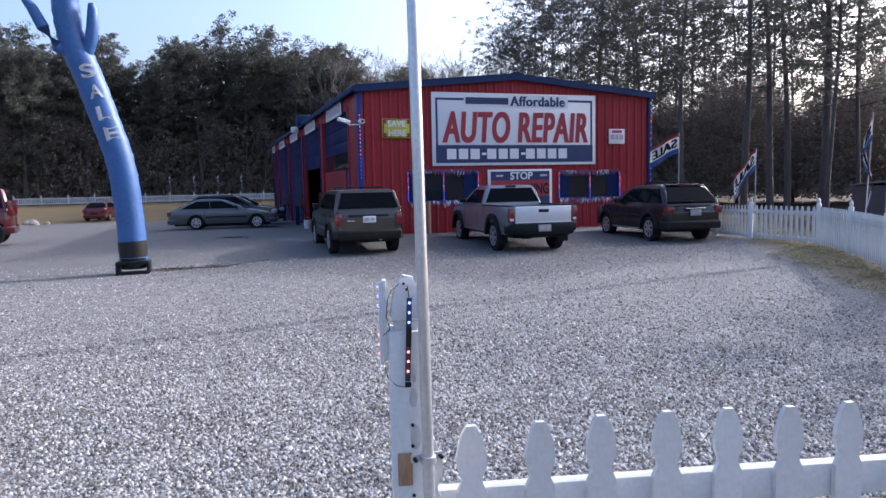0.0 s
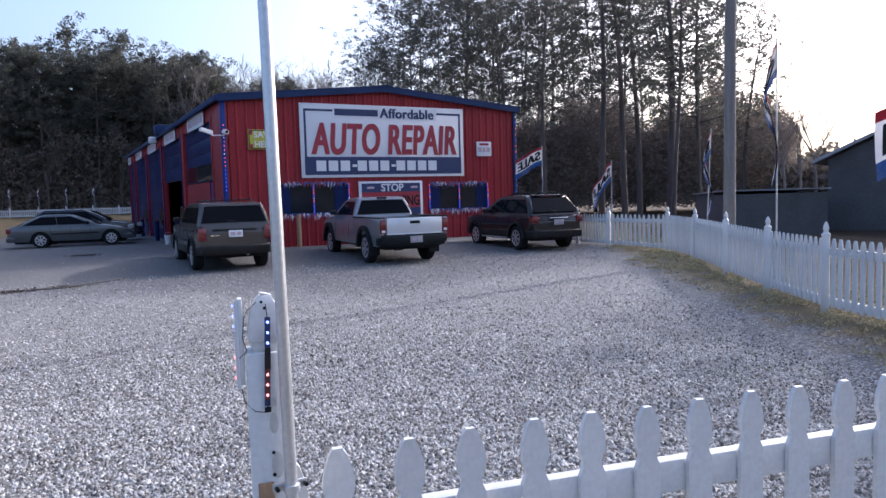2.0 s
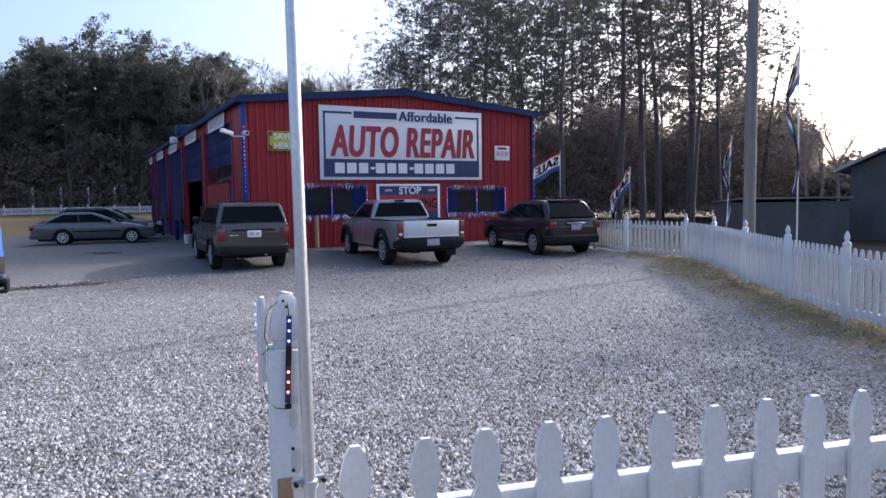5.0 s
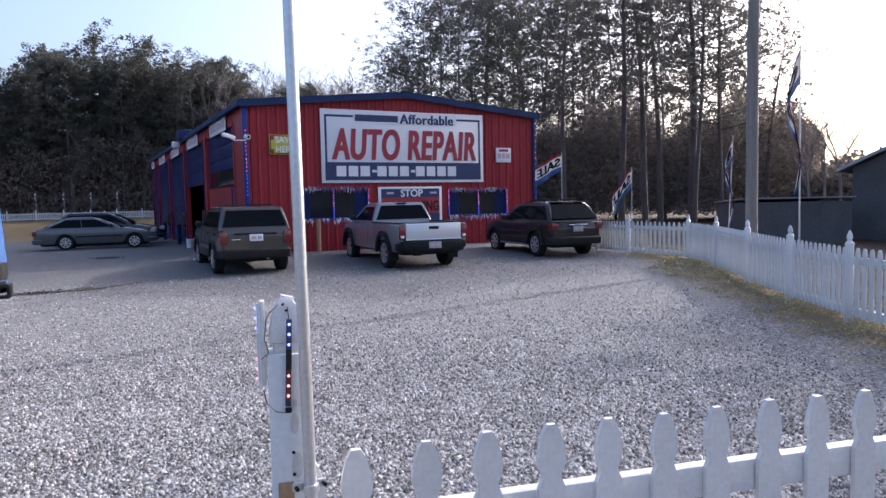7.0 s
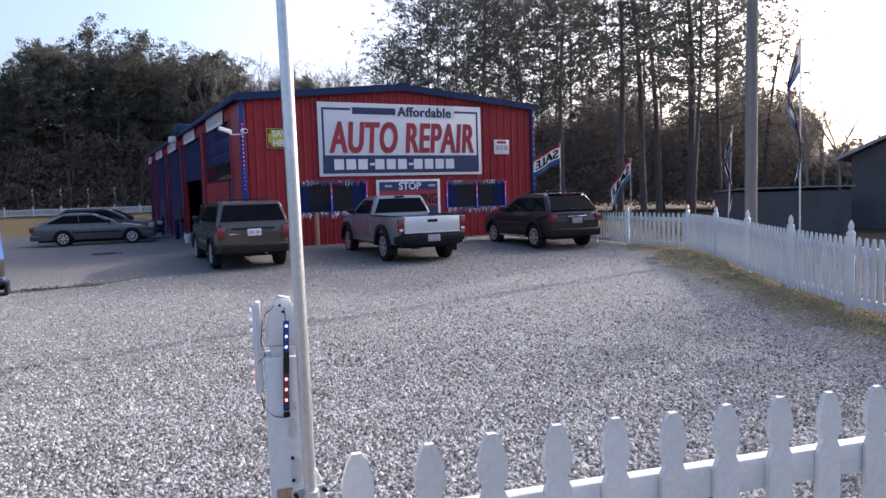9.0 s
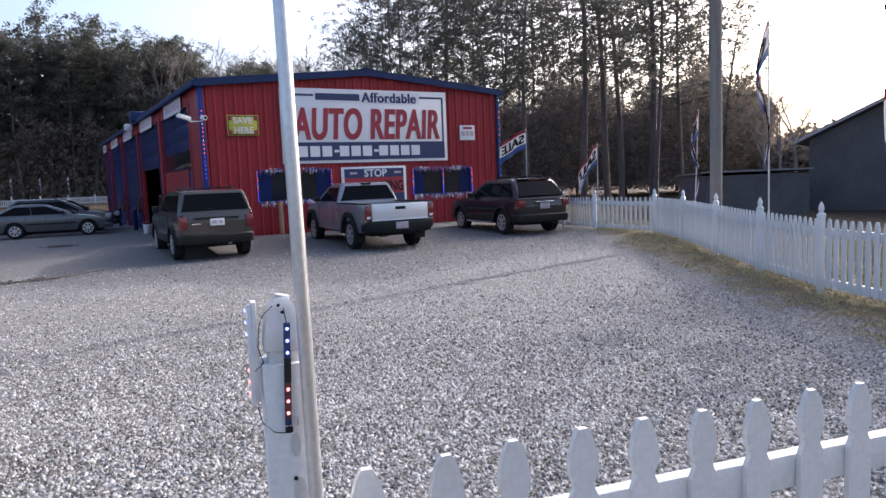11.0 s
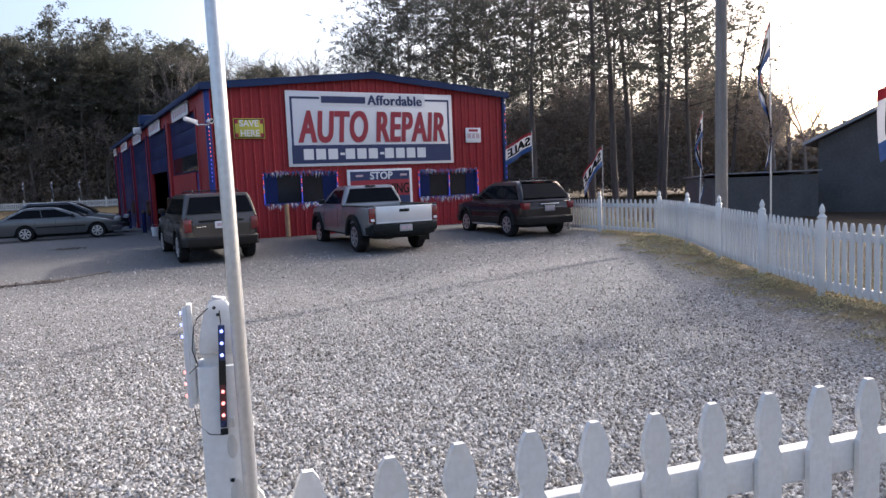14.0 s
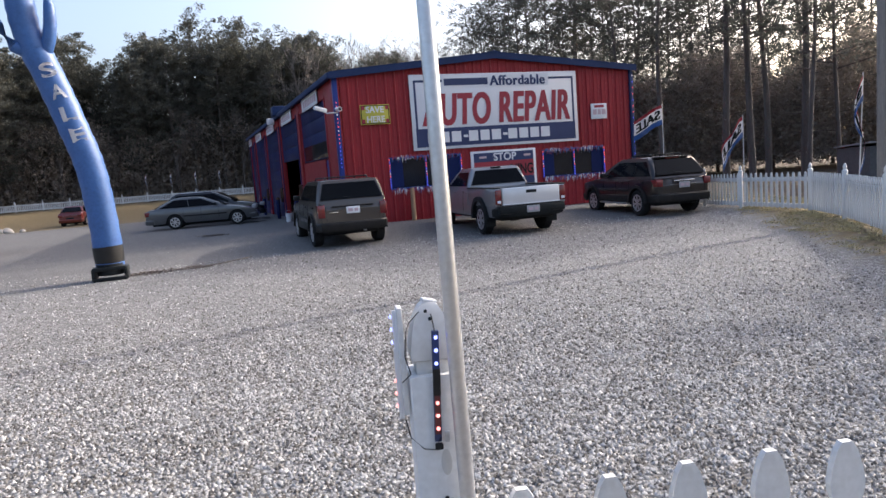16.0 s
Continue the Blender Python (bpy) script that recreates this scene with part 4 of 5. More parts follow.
def pickup():
    v = car("pickup_truck", "silver extended-cab pickup truck backed out from the shop", "truck", P_SILVER, heading(8.08, 15.15, 4.5), 5.3, 1.8, -1.13, 1.14,
            [(4.15, 0.85), (4.0, 1.02), (2.95, 1.13), (2.75, 1.14), (1.02, 1.14), (0.98, 1.12), (0.97, 0.72), (-1.02, 0.72), (-1.08, 0.66)], (0.98, 1.16, 2.0, 2.95, 1.65, 0.655), 3.24, 0.385, None, 2, False, None, 0.45, bumper=M_BLACK)
    # the load bed: two sides, bulkhead and tailgate
    for s in (-1, 1):
        side = part("bed_side", boxed(-1.10, 0.96, s * 0.82 - 0.07, s * 0.82 + 0.07, 0.70, 1.13, 0.03), P_SILVER, v)
        part("bed_rail_cap", boxed(-1.10, 0.96, s * 0.82 - 0.085, s * 0.82 + 0.075, 1.125, 1.155, 0.01), M_BLACK, v)
        lamp = part("tail_lamp", boxed(-1.15, -1.0, s * 0.80 - 0.075, s * 0.80 + 0.075, 0.76, 1.1, 0.02), M_LAMPRED, v, "tall red tail lamp")
        part("reversing_lens", boxed(-1.156, -1.14, s * 0.80 - 0.05, s * 0.80 + 0.04, 0.79, 0.85, 0.006), M_SIGNW, lamp, "clear reversing lens")
        for x in (0.0, 3.24):
            pr = [(x + 0.45 * math.cos(math.pi * k / 12), 0.385 + 0.45 * math.sin(math.pi * k / 12)) for k in range(13)]
            pr += [(x + 0.56 * math.cos(math.pi * k / 12), 0.385 + 0.56 * math.sin(math.pi * k / 12)) for k in range(12, -1, -1)]
            part("arch_flare", prism(pr, s * 0.86, s * 0.955), M_BLACK, v, "black wheel-arch flare")
        part("mud_flap", boxed(-0.48, -0.46, s * 0.8 - 0.13, s * 0.8 + 0.13, 0.22, 0.5), M_BLACK, v)
    part("bed_floor", boxed(-1.05, 0.95, -0.76, 0.76, 0.70, 0.74), M_BLACK, v, "black bed liner")
    gate = part("tailgate", boxed(-1.17, -1.10, -0.715, 0.715, 0.745, 1.13, 0.018), P_GATE, v, "bright silver tailgate")
    part("gate_handle", boxed(-1.182, -1.16, -0.13, 0.13, 0.99, 1.06, 0.008), M_BLACK, gate)
    part("gate_lip", boxed(-1.18, -1.10, -0.715, 0.715, 0.735, 0.765, 0.008), M_SIGNW, gate)
    part("step_bumper", boxed(-1.23, -1.0, -0.82, 0.82, 0.53, 0.715, 0.03), M_BLACK, v, "black step bumper")
    number_plate(v, -1.235, 0.0, 0.615, "grey number plate with unreadable print", M_PLATE)
    part("high_brake_lamp", boxed(1.10, 1.18, -0.13, 0.13, 1.60, 1.64), M_BLACK, v)
    for s in (-1, 1):
        part("headlamp", boxed(3.95, 4.16, s * 0.62 - 0.18, s * 0.62 + 0.18, 0.78, 0.95, 0.03), M_PLATE, v)
    return v


build_vehicles()


# ---- picket fences ----
def picket(bm, m, h, w, t=0.016, z0=0.06):
    """A flat board with a dog-eared, necked head."""
    k = w / 2
    prof = [(-k, z0), (k, z0), (k, h - 0.168), (k * 0.7, h - 0.143), (k * 0.68, h - 0.132), (k * 0.95, h - 0.108), (k * 1.02, h - 0.085), (k * 0.9, h - 0.055), (k * 0.6, h - 0.018), (k * 0.3, h)]
    prof += [(-x, z) for x, z in prof[:1:-1]]
    lo = [bm.verts.new(m @ Vector((x, -t / 2, z))) for x, z in prof]
    hi = [bm.verts.new(m @ Vector((x, t / 2, z))) for x, z in prof]
    bm.faces.new(lo)
    bm.faces.new(hi[::-1])
    n = len(prof)
    for i in range(n):
        bm.faces.new((lo[i], lo[(i + 1) % n], hi[(i + 1) % n], hi[i]))


def fence_post(m, h, w, name="fence_post", label="white vinyl fence post with a pointed cap", group="fence posts"):
    p = thing(name, label, "post", m, group)
    k = w / 2
    part("shaft", boxed(-k, k, -k, k, -0.05, h - 0.16, 0.006), M_WHITE, p)
    r2 = math.sqrt(2)
    bm = lathe([(k * 1.1 * r2, 0), (k * 1.1 * r2, 0.02), (k * 0.66 * r2, 0.04), (k * 0.52 * r2, 0.055), (k * 0.74 * r2, 0.085), (k * 0.66 * r2, 0.115), (k * 0.36 * r2, 0.15), (k * 0.1 * r2, 0.17)], "z", 4)
    bmesh.ops.transform(bm, matrix=Matrix.Translation((0, 0, h - 0.16)) @ Matrix.Rotation(math.pi / 4, 4, "Z"), verts=bm.verts)
    part("cap", bm, M_WHITE, p)
    return p


def fence_run(a, b, h, w, gap, name="picket_fence", label="white vinyl picket fence panel", rails=(0.22, 0.86), group="fence panels", rail_back=0.03, start=0.0):
    """A panel of pickets and rails from a to b (x, y, z of the ground)."""
    a, b = Vector(a), Vector(b)
    d = b - a
    length = math.hypot(d.x, d.y)
    ang = math.atan2(d.y, d.x)
    m = Matrix.Translation(a) @ Matrix.Rotation(ang, 4, "Z")
    f = thing(name, label, "fence", m, group)
    slope = d.z / length
    for z in rails:
        bm = boxed(0, length, rail_back - 0.018, rail_back + 0.022, z * h - 0.045, z * h + 0.045, 0.004)
        for v in bm.verts:
            v.co.z += slope * v.co.x
        part("rail", bm, M_WHITE, f)
    bm0 = bmesh.new()
    picket(bm0, Matrix.Identity(4), h, w)
    bmesh.ops.recalc_face_normals(bm0, faces=bm0.faces)
    me = bpy.data.meshes.new("picket")
    bm0.to_mesh(me)
    bm0.free()
    me.materials.append(M_WHITE)
    x = start + gap / 2
    rng = random.Random(int(length * 100))
    while x < length - w / 2:
        o = new("picket", me)
        o.parent = f
        o.matrix_basis = pose(x, 0, slope * x + rng.uniform(-0.004, 0.004), 0, rng.uniform(-0.5, 0.5), 0)
        x += gap
    return f


POST = (0.853, 0.634)


def near_fence():
    d = Vector((1.31, -0.282, 0)).normalized()
    p0 = Vector((POST[0], POST[1], 0))
    a = Vector((1.005, 0.619, 0)) - d * 0.105
    f = fence_run(a, a + d * 6.4, 1.072, 0.075, 0.1675, start=0.105 - 0.1675 / 2, rails=(0.22, 0.80), label="white picket fence panel beside the driveway")
    bm = bmesh.new()
    picket(bm, Matrix.Translation((-0.012, -0.03, 0)), 1.068, 0.082)
    part("end_picket", bm, M_WHITE, f, "", 0)
    ang = math.degrees(math.atan2(d.y, d.x))
    k = 0.0445
    p = thing("gate_post", "dirty white vinyl gate post strung with coloured lamp strips", "post", pose(*p0, 0, 0, ang))
    part("shaft", boxed(-k, k, -k, k, -0.05, 1.322, 0.005), M_WHITE, p)
    part("neck", boxed(-0.031, 0.031, -0.031, 0.031, 1.31, 1.352, 0.003), M_WHITE, p)
    bm = bmesh.new()
    # the cap: a square collar that narrows in a curve to a blunt top
    rows = []
    for s, z in ((0.8, 1.345), (0.86, 1.348), (0.86, 1.362), (0.8, 1.382), (0.69, 1.405), (0.54, 1.424), (0.36, 1.438), (0.24, 1.443)):
        q = k * s
        rows.append([bm.verts.new((x, y, z)) for x, y in ((-q, -q), (q, -q), (q, q), (-q, q))])
    for r0, r1 in zip(rows, rows[1:]):
        for i in range(4):
            bm.faces.new((r0[i], r0[(i + 1) % 4], r1[(i + 1) % 4], r1[i]))
    bm.faces.new(rows[0])
    bm.faces.new(rows[-1])
    part("cap", bm, M_WHITE, p, "chipped white cap")
    part("cap_knob", boxed(-0.011, 0.015, -0.01, 0.01, 0, 0.006, 0.002, pose(0, 0, 1.442, 0, 14, 8)), M_SIGNW, p, "broken stub of the finial")
    part("cap_chip", boxed(-0.009, 0.006, -0.012, -0.004, 0, 0.007, 0.002, pose(0, 0, 1.438, 20, -10, 0)), M_ROCK, p, "torn brown edge of the stub")
    for x, y in ((-0.007, 1.43), (-0.001, 1.417)):
        part("screw", lathe([(0.0032, 0), (0.0032, 0.002)], "z", 8), M_BLACK, p).matrix_basis = pose(x, -k * (0.52 if y > 1.42 else 0.63) - 0.001, y, 55, 0, 0)
    for z in (1.10, 1.05, 0.93):
        part("screw", lathe([(0.004, 0), (0.004, 0.003)], "z", 8), M_BLACK, p).matrix_basis = pose(0.004, -k - 0.001, z, 90, 0, 0)
    led_bar(p, pose(0.0, -k * 1.0 - 0.008, 1.3115, 0, 2.5, 0), True)
    led_bar(p, pose(-k - 0.017, -k * 0.3, 1.345, 0, 0.0, -90), False)
    part("side_board", boxed(-k - 0.013, -k - 0.003, -0.024, 0.008, 1.25, 1.44, 0.002), M_WHITE, p, "thin white backing strip")
    wire = [[(-0.018, -0.02, 1.43), (-0.038, -0.035, 1.415), (-0.045, -0.04, 1.40), (-0.05, -0.05, 1.36), (-0.042, -0.05, 1.33), (-0.058, -0.045, 1.315)],
            [(0.002, -0.026, 1.425), (0.003, -0.042, 1.41), (0.003, -0.055, 1.40)],
            [(0.0, -0.055, 1.215), (-0.012, -0.06, 1.196), (-0.03, -0.055, 1.198), (-0.05, -0.04, 1.215), (-0.055, -0.02, 1.24)]]
    for w in wire:
        part("wire", tubed(w, [0.0011] * len(w), 6), M_CLAD, p)
    part("strip_tail", boxed(-0.004, 0.005, -0.0585, -0.0535, 1.206, 1.226, 0.002, pose(0, 0, 0, 0, 0.5, 0)), M_POLE, p, "dull silver tail of the strip")
    for x, z, w, h in ((0.008, 1.165, 0.012, 0.04), (0.012, 1.07, 0.016, 0.05)):
        part("dirt_smear", lathe([(0.001, 0), (w, 0.0), (w * 0.8, 0.0006)], "z", 14), M_SMEAR, p, "grey dirt smear").matrix_basis = pose(x, -k - 0.0004, z, 90, 0, 0) @ Matrix.Diagonal((0.8, h / w * 0.6, 1, 1))
    part("cable_plug", boxed(-0.011, 0.003, -0.060, -0.053, 1.194, 1.206, 0.002), M_BLACK, p)
    part("wood_patch", boxed(-0.032, 0.002, -k - 0.005, -k - 0.001, 0.955, 1.035, 0.002), M_WOOD, p, "bare wood patch")
    # the flag pole clamped to the first picket
    base = Vector((0.872, 0.546, 0))
    lean = Vector((-0.001, 0.034, 1.0))
    f = thing("flag_pole", "tall leaning galvanised pipe clamped to the picket fence", "pole", Matrix.Translation(base))
    part("pipe", tubed([tuple(lean * (z - 0.95) + Vector((0, 0, 0.95))) for z in (0.0, 0.95, 2.0, 4.2)], [0.0135] * 4, 16), M_POLE, f)
    part("clamp", lathe([(0.0175, -0.008), (0.0185, 0), (0.0175, 0.008)], "z", 16), M_POLE, f).location = (0.0, 0.0, 1.03)
    part("clamp_strap", boxed(-0.038, 0.038, 0.012, 0.018, 1.02, 1.04, 0.002), M_POLE, f)
    for x in (-0.03, 0.032):
        part("clamp_bolt", lathe([(0.005, 0), (0.005, 0.012)], "z", 6), M_BLACK, f).matrix_basis = pose(x, 0.012, 1.03, 90, 0, 0)


def led_bar(p, m, facing):
    """A short strip: three blue lamps, a gap, then three red ones."""
    wide = 0.006 if facing else 0.003
    b = part("lamp_strip", boxed(-wide, wide, -0.003, 0.005, -0.104, 0.09, 0.001, m), M_SIGNB if facing else M_SIGNW, p, "strip of blue and red lamps")
    part("strip_foot", boxed(-wide + 0.001, wide - 0.001, -0.0045, -0.002, -0.09, -0.022, 0.0, m), M_DARKRED if facing else M_SIGNW, b)
    part("strip_gap", boxed(-wide - 0.0003, wide + 0.0003, -0.005, -0.002, -0.022, 0.024, 0.0, m), M_CLAD if facing else M_SIGNW, b)
    for i in range(3):
        for z, mt in ((0.0795 - 0.0225 * i, STRIP_B), (-0.0345 - 0.0225 * i, STRIP_R)):
            o = part("lamp", lathe([(0.0032, 0), (0.0032, 0.002), (0.0018, 0.003)], "z", 10), mt, b)
            o.matrix_basis = m @ pose(0, -0.005, z, 90, 0, 0)


M_DARKRED = mat("strip_dark_red", (0.10, 0.02, 0.02), 0.5, 0, 0.1, 6, 60)


def yard_fences():
    # posts along the yard's edge, from near the camera to behind the crossover
    pts = [(6.85, 0.75), (7.72, 2.45), (8.52, 4.13), (9.45, 5.58), (10.6, 7.22), (12.2, 9.27), (13.22, 10.97), (13.5, 13.3), (14.1, 15.3), (15.0, 17.4), (16.3, 20.3)]
    g = [(x, y, ground_z(x, y)) for x, y in pts]
    for i, q in enumerate(g):
        fence_post(pose(*q, 0, 0, 30), 1.07, 0.088)
    for i, (a, b) in enumerate(zip(g, g[1:])):
        d = (Vector(b) - Vector(a)).normalized()
        gap = 0.18 if i > 5 else 0.132
        fence_run(Vector(a) + d * 0.06, Vector(b) - d * 0.06, 0.88, 0.075, gap, rails=(0.14, 0.82), rail_back=-0.03, label="white picket fence panel along the yard's grass edge")
    # the long fence beyond the yard
    far = [(-40 + 2.44 * i, 78.5 + 0.08 * i - 0.01 * i * i * 0.2) for i in range(28)]
    for a, b in zip(far, far[1:]):
        za, zb = ground_z(*a), ground_z(*b)
        fence_post(pose(*a, za), 1.05, 0.13, group="far fence posts", label="white post of the long far fence")
        fence_run((*a, za), (*b, zb), 0.76, 0.09, 0.165, label="distant white picket fence panel", group="far fence panels")


near_fence()
yard_fences()


# ---- flags ----
def flag(x, y, z0, h, seed, text="", lean=(0, 0), size=(0.85, 0.6), turn=0.0, sag=0.9):
    """A pole with a limp three-band banner that hangs and ripples."""
    f = thing("banner_flag", "small red, white and blue sale flag on a thin pole", "flag", pose(x, y, z0), "sale flags")
    tip = Vector((lean[0], lean[1], h))
    part("pole", tubed([(0, 0, 0), tuple(tip)], [0.014, 0.011], 8), M_POLE, f)
    w, t = size
    rng = random.Random(seed)
    ph = rng.random() * 6
    ca, sa = math.cos(radians(turn)), math.sin(radians(turn))
    def at(u, v):
        # u runs out along the cloth, v down the hoist
        out = w * u * math.cos(sag * min(1, u * 1.3 + 0.35))
        fall = w * u * math.sin(sag * min(1, u * 1.3 + 0.35)) + t * v
        rip = 0.07 * math.sin(7 * u + ph + v * 1.5) * min(1, u * 3)
        top = tip - Vector((0, 0, 0.04))
        return top + Vector((out * ca - rip * sa, out * sa + rip * ca, -fall))
    for v0, v1, mt, name in ((0, 0.16, M_SIGNR, "red_band"), (0.16, 0.74, M_SIGNW, "white_band"), (0.74, 1.0, M_TUBE, "blue_band")):
        bm = bmesh.new()
        grid = [[bm.verts.new(at(i / 16, v0 + (v1 - v0) * j / 3)) for i in range(17)] for j in range(4)]
        for j in range(3):
            for i in range(16):
                bm.faces.new((grid[j][i], grid[j][i + 1], grid[j + 1][i + 1], grid[j + 1][i]))
        bmesh.ops.solidify(bm, geom=bm.faces[:], thickness=0.003)
        part(name, bm, mt, f, "", 60)
    if text:
        ob = lettering(text, t * 0.46, M_BLACK, Matrix.Identity(4), f, 0.02, w * 0.84, "lettering", 0.012, heavy=0.016)
        me = ob.data
        for v in me.vertices:
            u = 0.5 + v.co.x / w
            p = at(max(0, min(1, u)), 0.45 - v.co.y / t)
            v.co = p + Vector((-sa, ca, 0)) * v.co.z
        me.update()
    return f


def build_flags():
    flag(15.95, 19.4, 0.1, 3.22, 1, "SALE", turn=165, size=(1.15, 0.66), sag=0.45)
    flag(13.74, 13.43, 0.1, 2.36, 2, "SALE", turn=178, size=(1.05, 0.52), sag=0.85)
    flag(12.47, 9.22, 0.12, 2.76, 3, "SALE", (0.08, -0.06), turn=190, size=(1.42, 0.48), sag=1.5)
    flag(9.62, 5.55, 0.14, 3.6, 4, "OPEN", (-0.05, 0.0), turn=190, size=(1.7, 0.5), sag=1.5)
    for i in (13, 15, 16, 17, 18):
        x, y = -40 + 2.44 * i + 0.15, 78.4
        flag(x, y, ground_z(x, y), 2.9, 20 + i, "", turn=185, size=(1.2, 0.45), sag=1.5)
    flag(6.43, 1.47, 0.05, 2.56, 5, "OPEN", (0.0, 0.0), turn=150, size=(1.02, 0.5), sag=0.42)


# ---- the inflatable tube ----
def air_dancer():
    t = thing("inflatable_tube", "tall blue nylon advertising tube swaying over its blower", "inflatable", pose(-1.08, 14.55, ground_z(-1.08, 14.55)))
    line = [(0, 0, 0.28), (0, 0, 0.62), (-0.03, 0, 1.3), (-0.09, 0, 2.0), (-0.17, 0, 2.45), (-0.32, 0.01, 2.95), (-0.48, 0.02, 3.5), (-0.65, 0.03, 4.05), (-0.81, 0.03, 4.45), (-0.9, 0.03, 4.8), (-0.94, 0.02, 5.2), (-0.95, 0.0, 5.55)]
    pts, rad = [], []
    for i in range(len(line) - 1):
        for k in range(4):
            f = k / 4
            pts.append(Vector(line[i]).lerp(Vector(line[i + 1]), f))
            rad.append((0.268 if i < 8 else 0.25) + 0.007 * math.sin(i * 9 + k * 4.1))
    for _ in range(3):
        pts = [pts[0]] + [(a + 2 * b + c) / 4 for a, b, c in zip(pts, pts[1:], pts[2:])] + [pts[-1]]
    part("sleeve", tubed(pts, rad, 28), M_TUBE, t, "", 50)
    part("cuff", tubed([(0, 0, 0.25), (0, 0, 0.45), (-0.01, 0, 0.66)], [0.255, 0.277, 0.279], 28), M_CLAD, t, "dark grey cuff round the foot")
    part("arm", tubed([(-0.85, 0, 4.36), (-1.12, -0.05, 4.5), (-1.34, -0.08, 4.85), (-1.5, -0.08, 5.2), (-1.66, -0.08, 5.42)], [0.12, 0.12, 0.115, 0.1, 0.06], 14), M_TUBE, t, "", 50)
    part("arm", tubed([(-0.62, -0.05, 4.38), (-0.52, -0.1, 4.62), (-0.47, -0.12, 4.9), (-0.45, -0.12, 5.2), (-0.47, -0.12, 5.34)], [0.12, 0.12, 0.115, 0.1, 0.06], 14), M_TUBE, t, "", 50)
    part("neck_band", tubed([(-0.79, 0.03, 4.42), (-0.84, 0.03, 4.56)], [0.262, 0.258], 28), M_TUBE, t, "gathered neck seam", 50)
    v, rng = [], random.Random(3)
    for _ in range(34):
        a, q = rng.uniform(0, 6.283), rng.uniform(0.15, 0.25)
        x, y, h = -0.95 + q * math.cos(a), q * math.sin(a), rng.uniform(0.08, 0.32)
        tx, ty = x + rng.uniform(0.3, 1.2) * 0.2 * math.cos(a), y + 0.15 * math.sin(a)
        v += [(x, y, 5.5), (x + 0.03, y, 5.52), (tx, ty, 5.52 + h), (x, y, 5.5), (tx, ty, 5.52 + h), (tx + rng.uniform(-0.05, 0.05), ty, 5.4 + h)]
    tris("streamer_fringe", v, M_TUBE, t)
    for ch, i in zip("ELAS", (2.86, 3.24, 3.62, 4.0)):
        j = min(range(len(pts)), key=lambda q: abs(pts[q].z - i))
        dvec = (pts[min(j + 2, len(pts) - 1)] - pts[max(0, j - 2)]).normalized()
        lean = math.degrees(math.atan2(-dvec.x, dvec.z))
        m = Matrix.Translation(pts[j] + Vector((0.05, 0, 0))) @ pose(0, 0, 0, 90, -lean * 0.7, 0)
        ob = lettering(ch, 0.27, M_SIGNW, m, t, 0.025, 0.26, "lettering", 0.01, "white letter")
        for vt in ob.data.vertices:
            k = min(range(len(pts)), key=lambda q: (pts[q] - Vector((vt.co.x, 0, vt.co.z))).length)
            dx = vt.co.x - pts[k].x
            vt.co.y = pts[k].y - math.sqrt(max(0.01, 0.279 ** 2 - min(0.27, abs(dx)) ** 2)) - 0.006
        ob.data.update()
    b = thing("blower", "black blower fan on a low frame under the tube", "fan", pose(-1.08, 14.5, ground_z(-1.08, 14.5)))
    part("fan_ring", tubed([(0, 0, 0.10), (0, 0, 0.32)], [0.24, 0.25], 24), M_BLACK, b)
    for s in (-1, 1):
        part("side_frame", boxed(s * 0.29 - 0.035, s * 0.29 + 0.035, -0.25, 0.25, 0.0, 0.26, 0.03), M_BLACK, b)
    part("base_bar", boxed(-0.3, 0.3, -0.27, -0.2, 0.0, 0.07, 0.015), M_BLACK, b)
    part("top_bar", boxed(-0.3, 0.3, -0.27, -0.22, 0.2, 0.27, 0.015), M_BLACK, b)
    c = part("power_cable", tubed([(-0.78, 14.6, ground_z(0, 14.6) + 0.02), (-0.3, 14.8, 0.03), (0.3, 14.66, 0.03), (0.9, 14.9, 0.03), (1.7, 15.5, 0.05)], [0.013] * 5, 6), M_DEBRIS)
    tagged(c, "dark power cable lying across the gravel", "cable")


build_flags()
air_dancer()


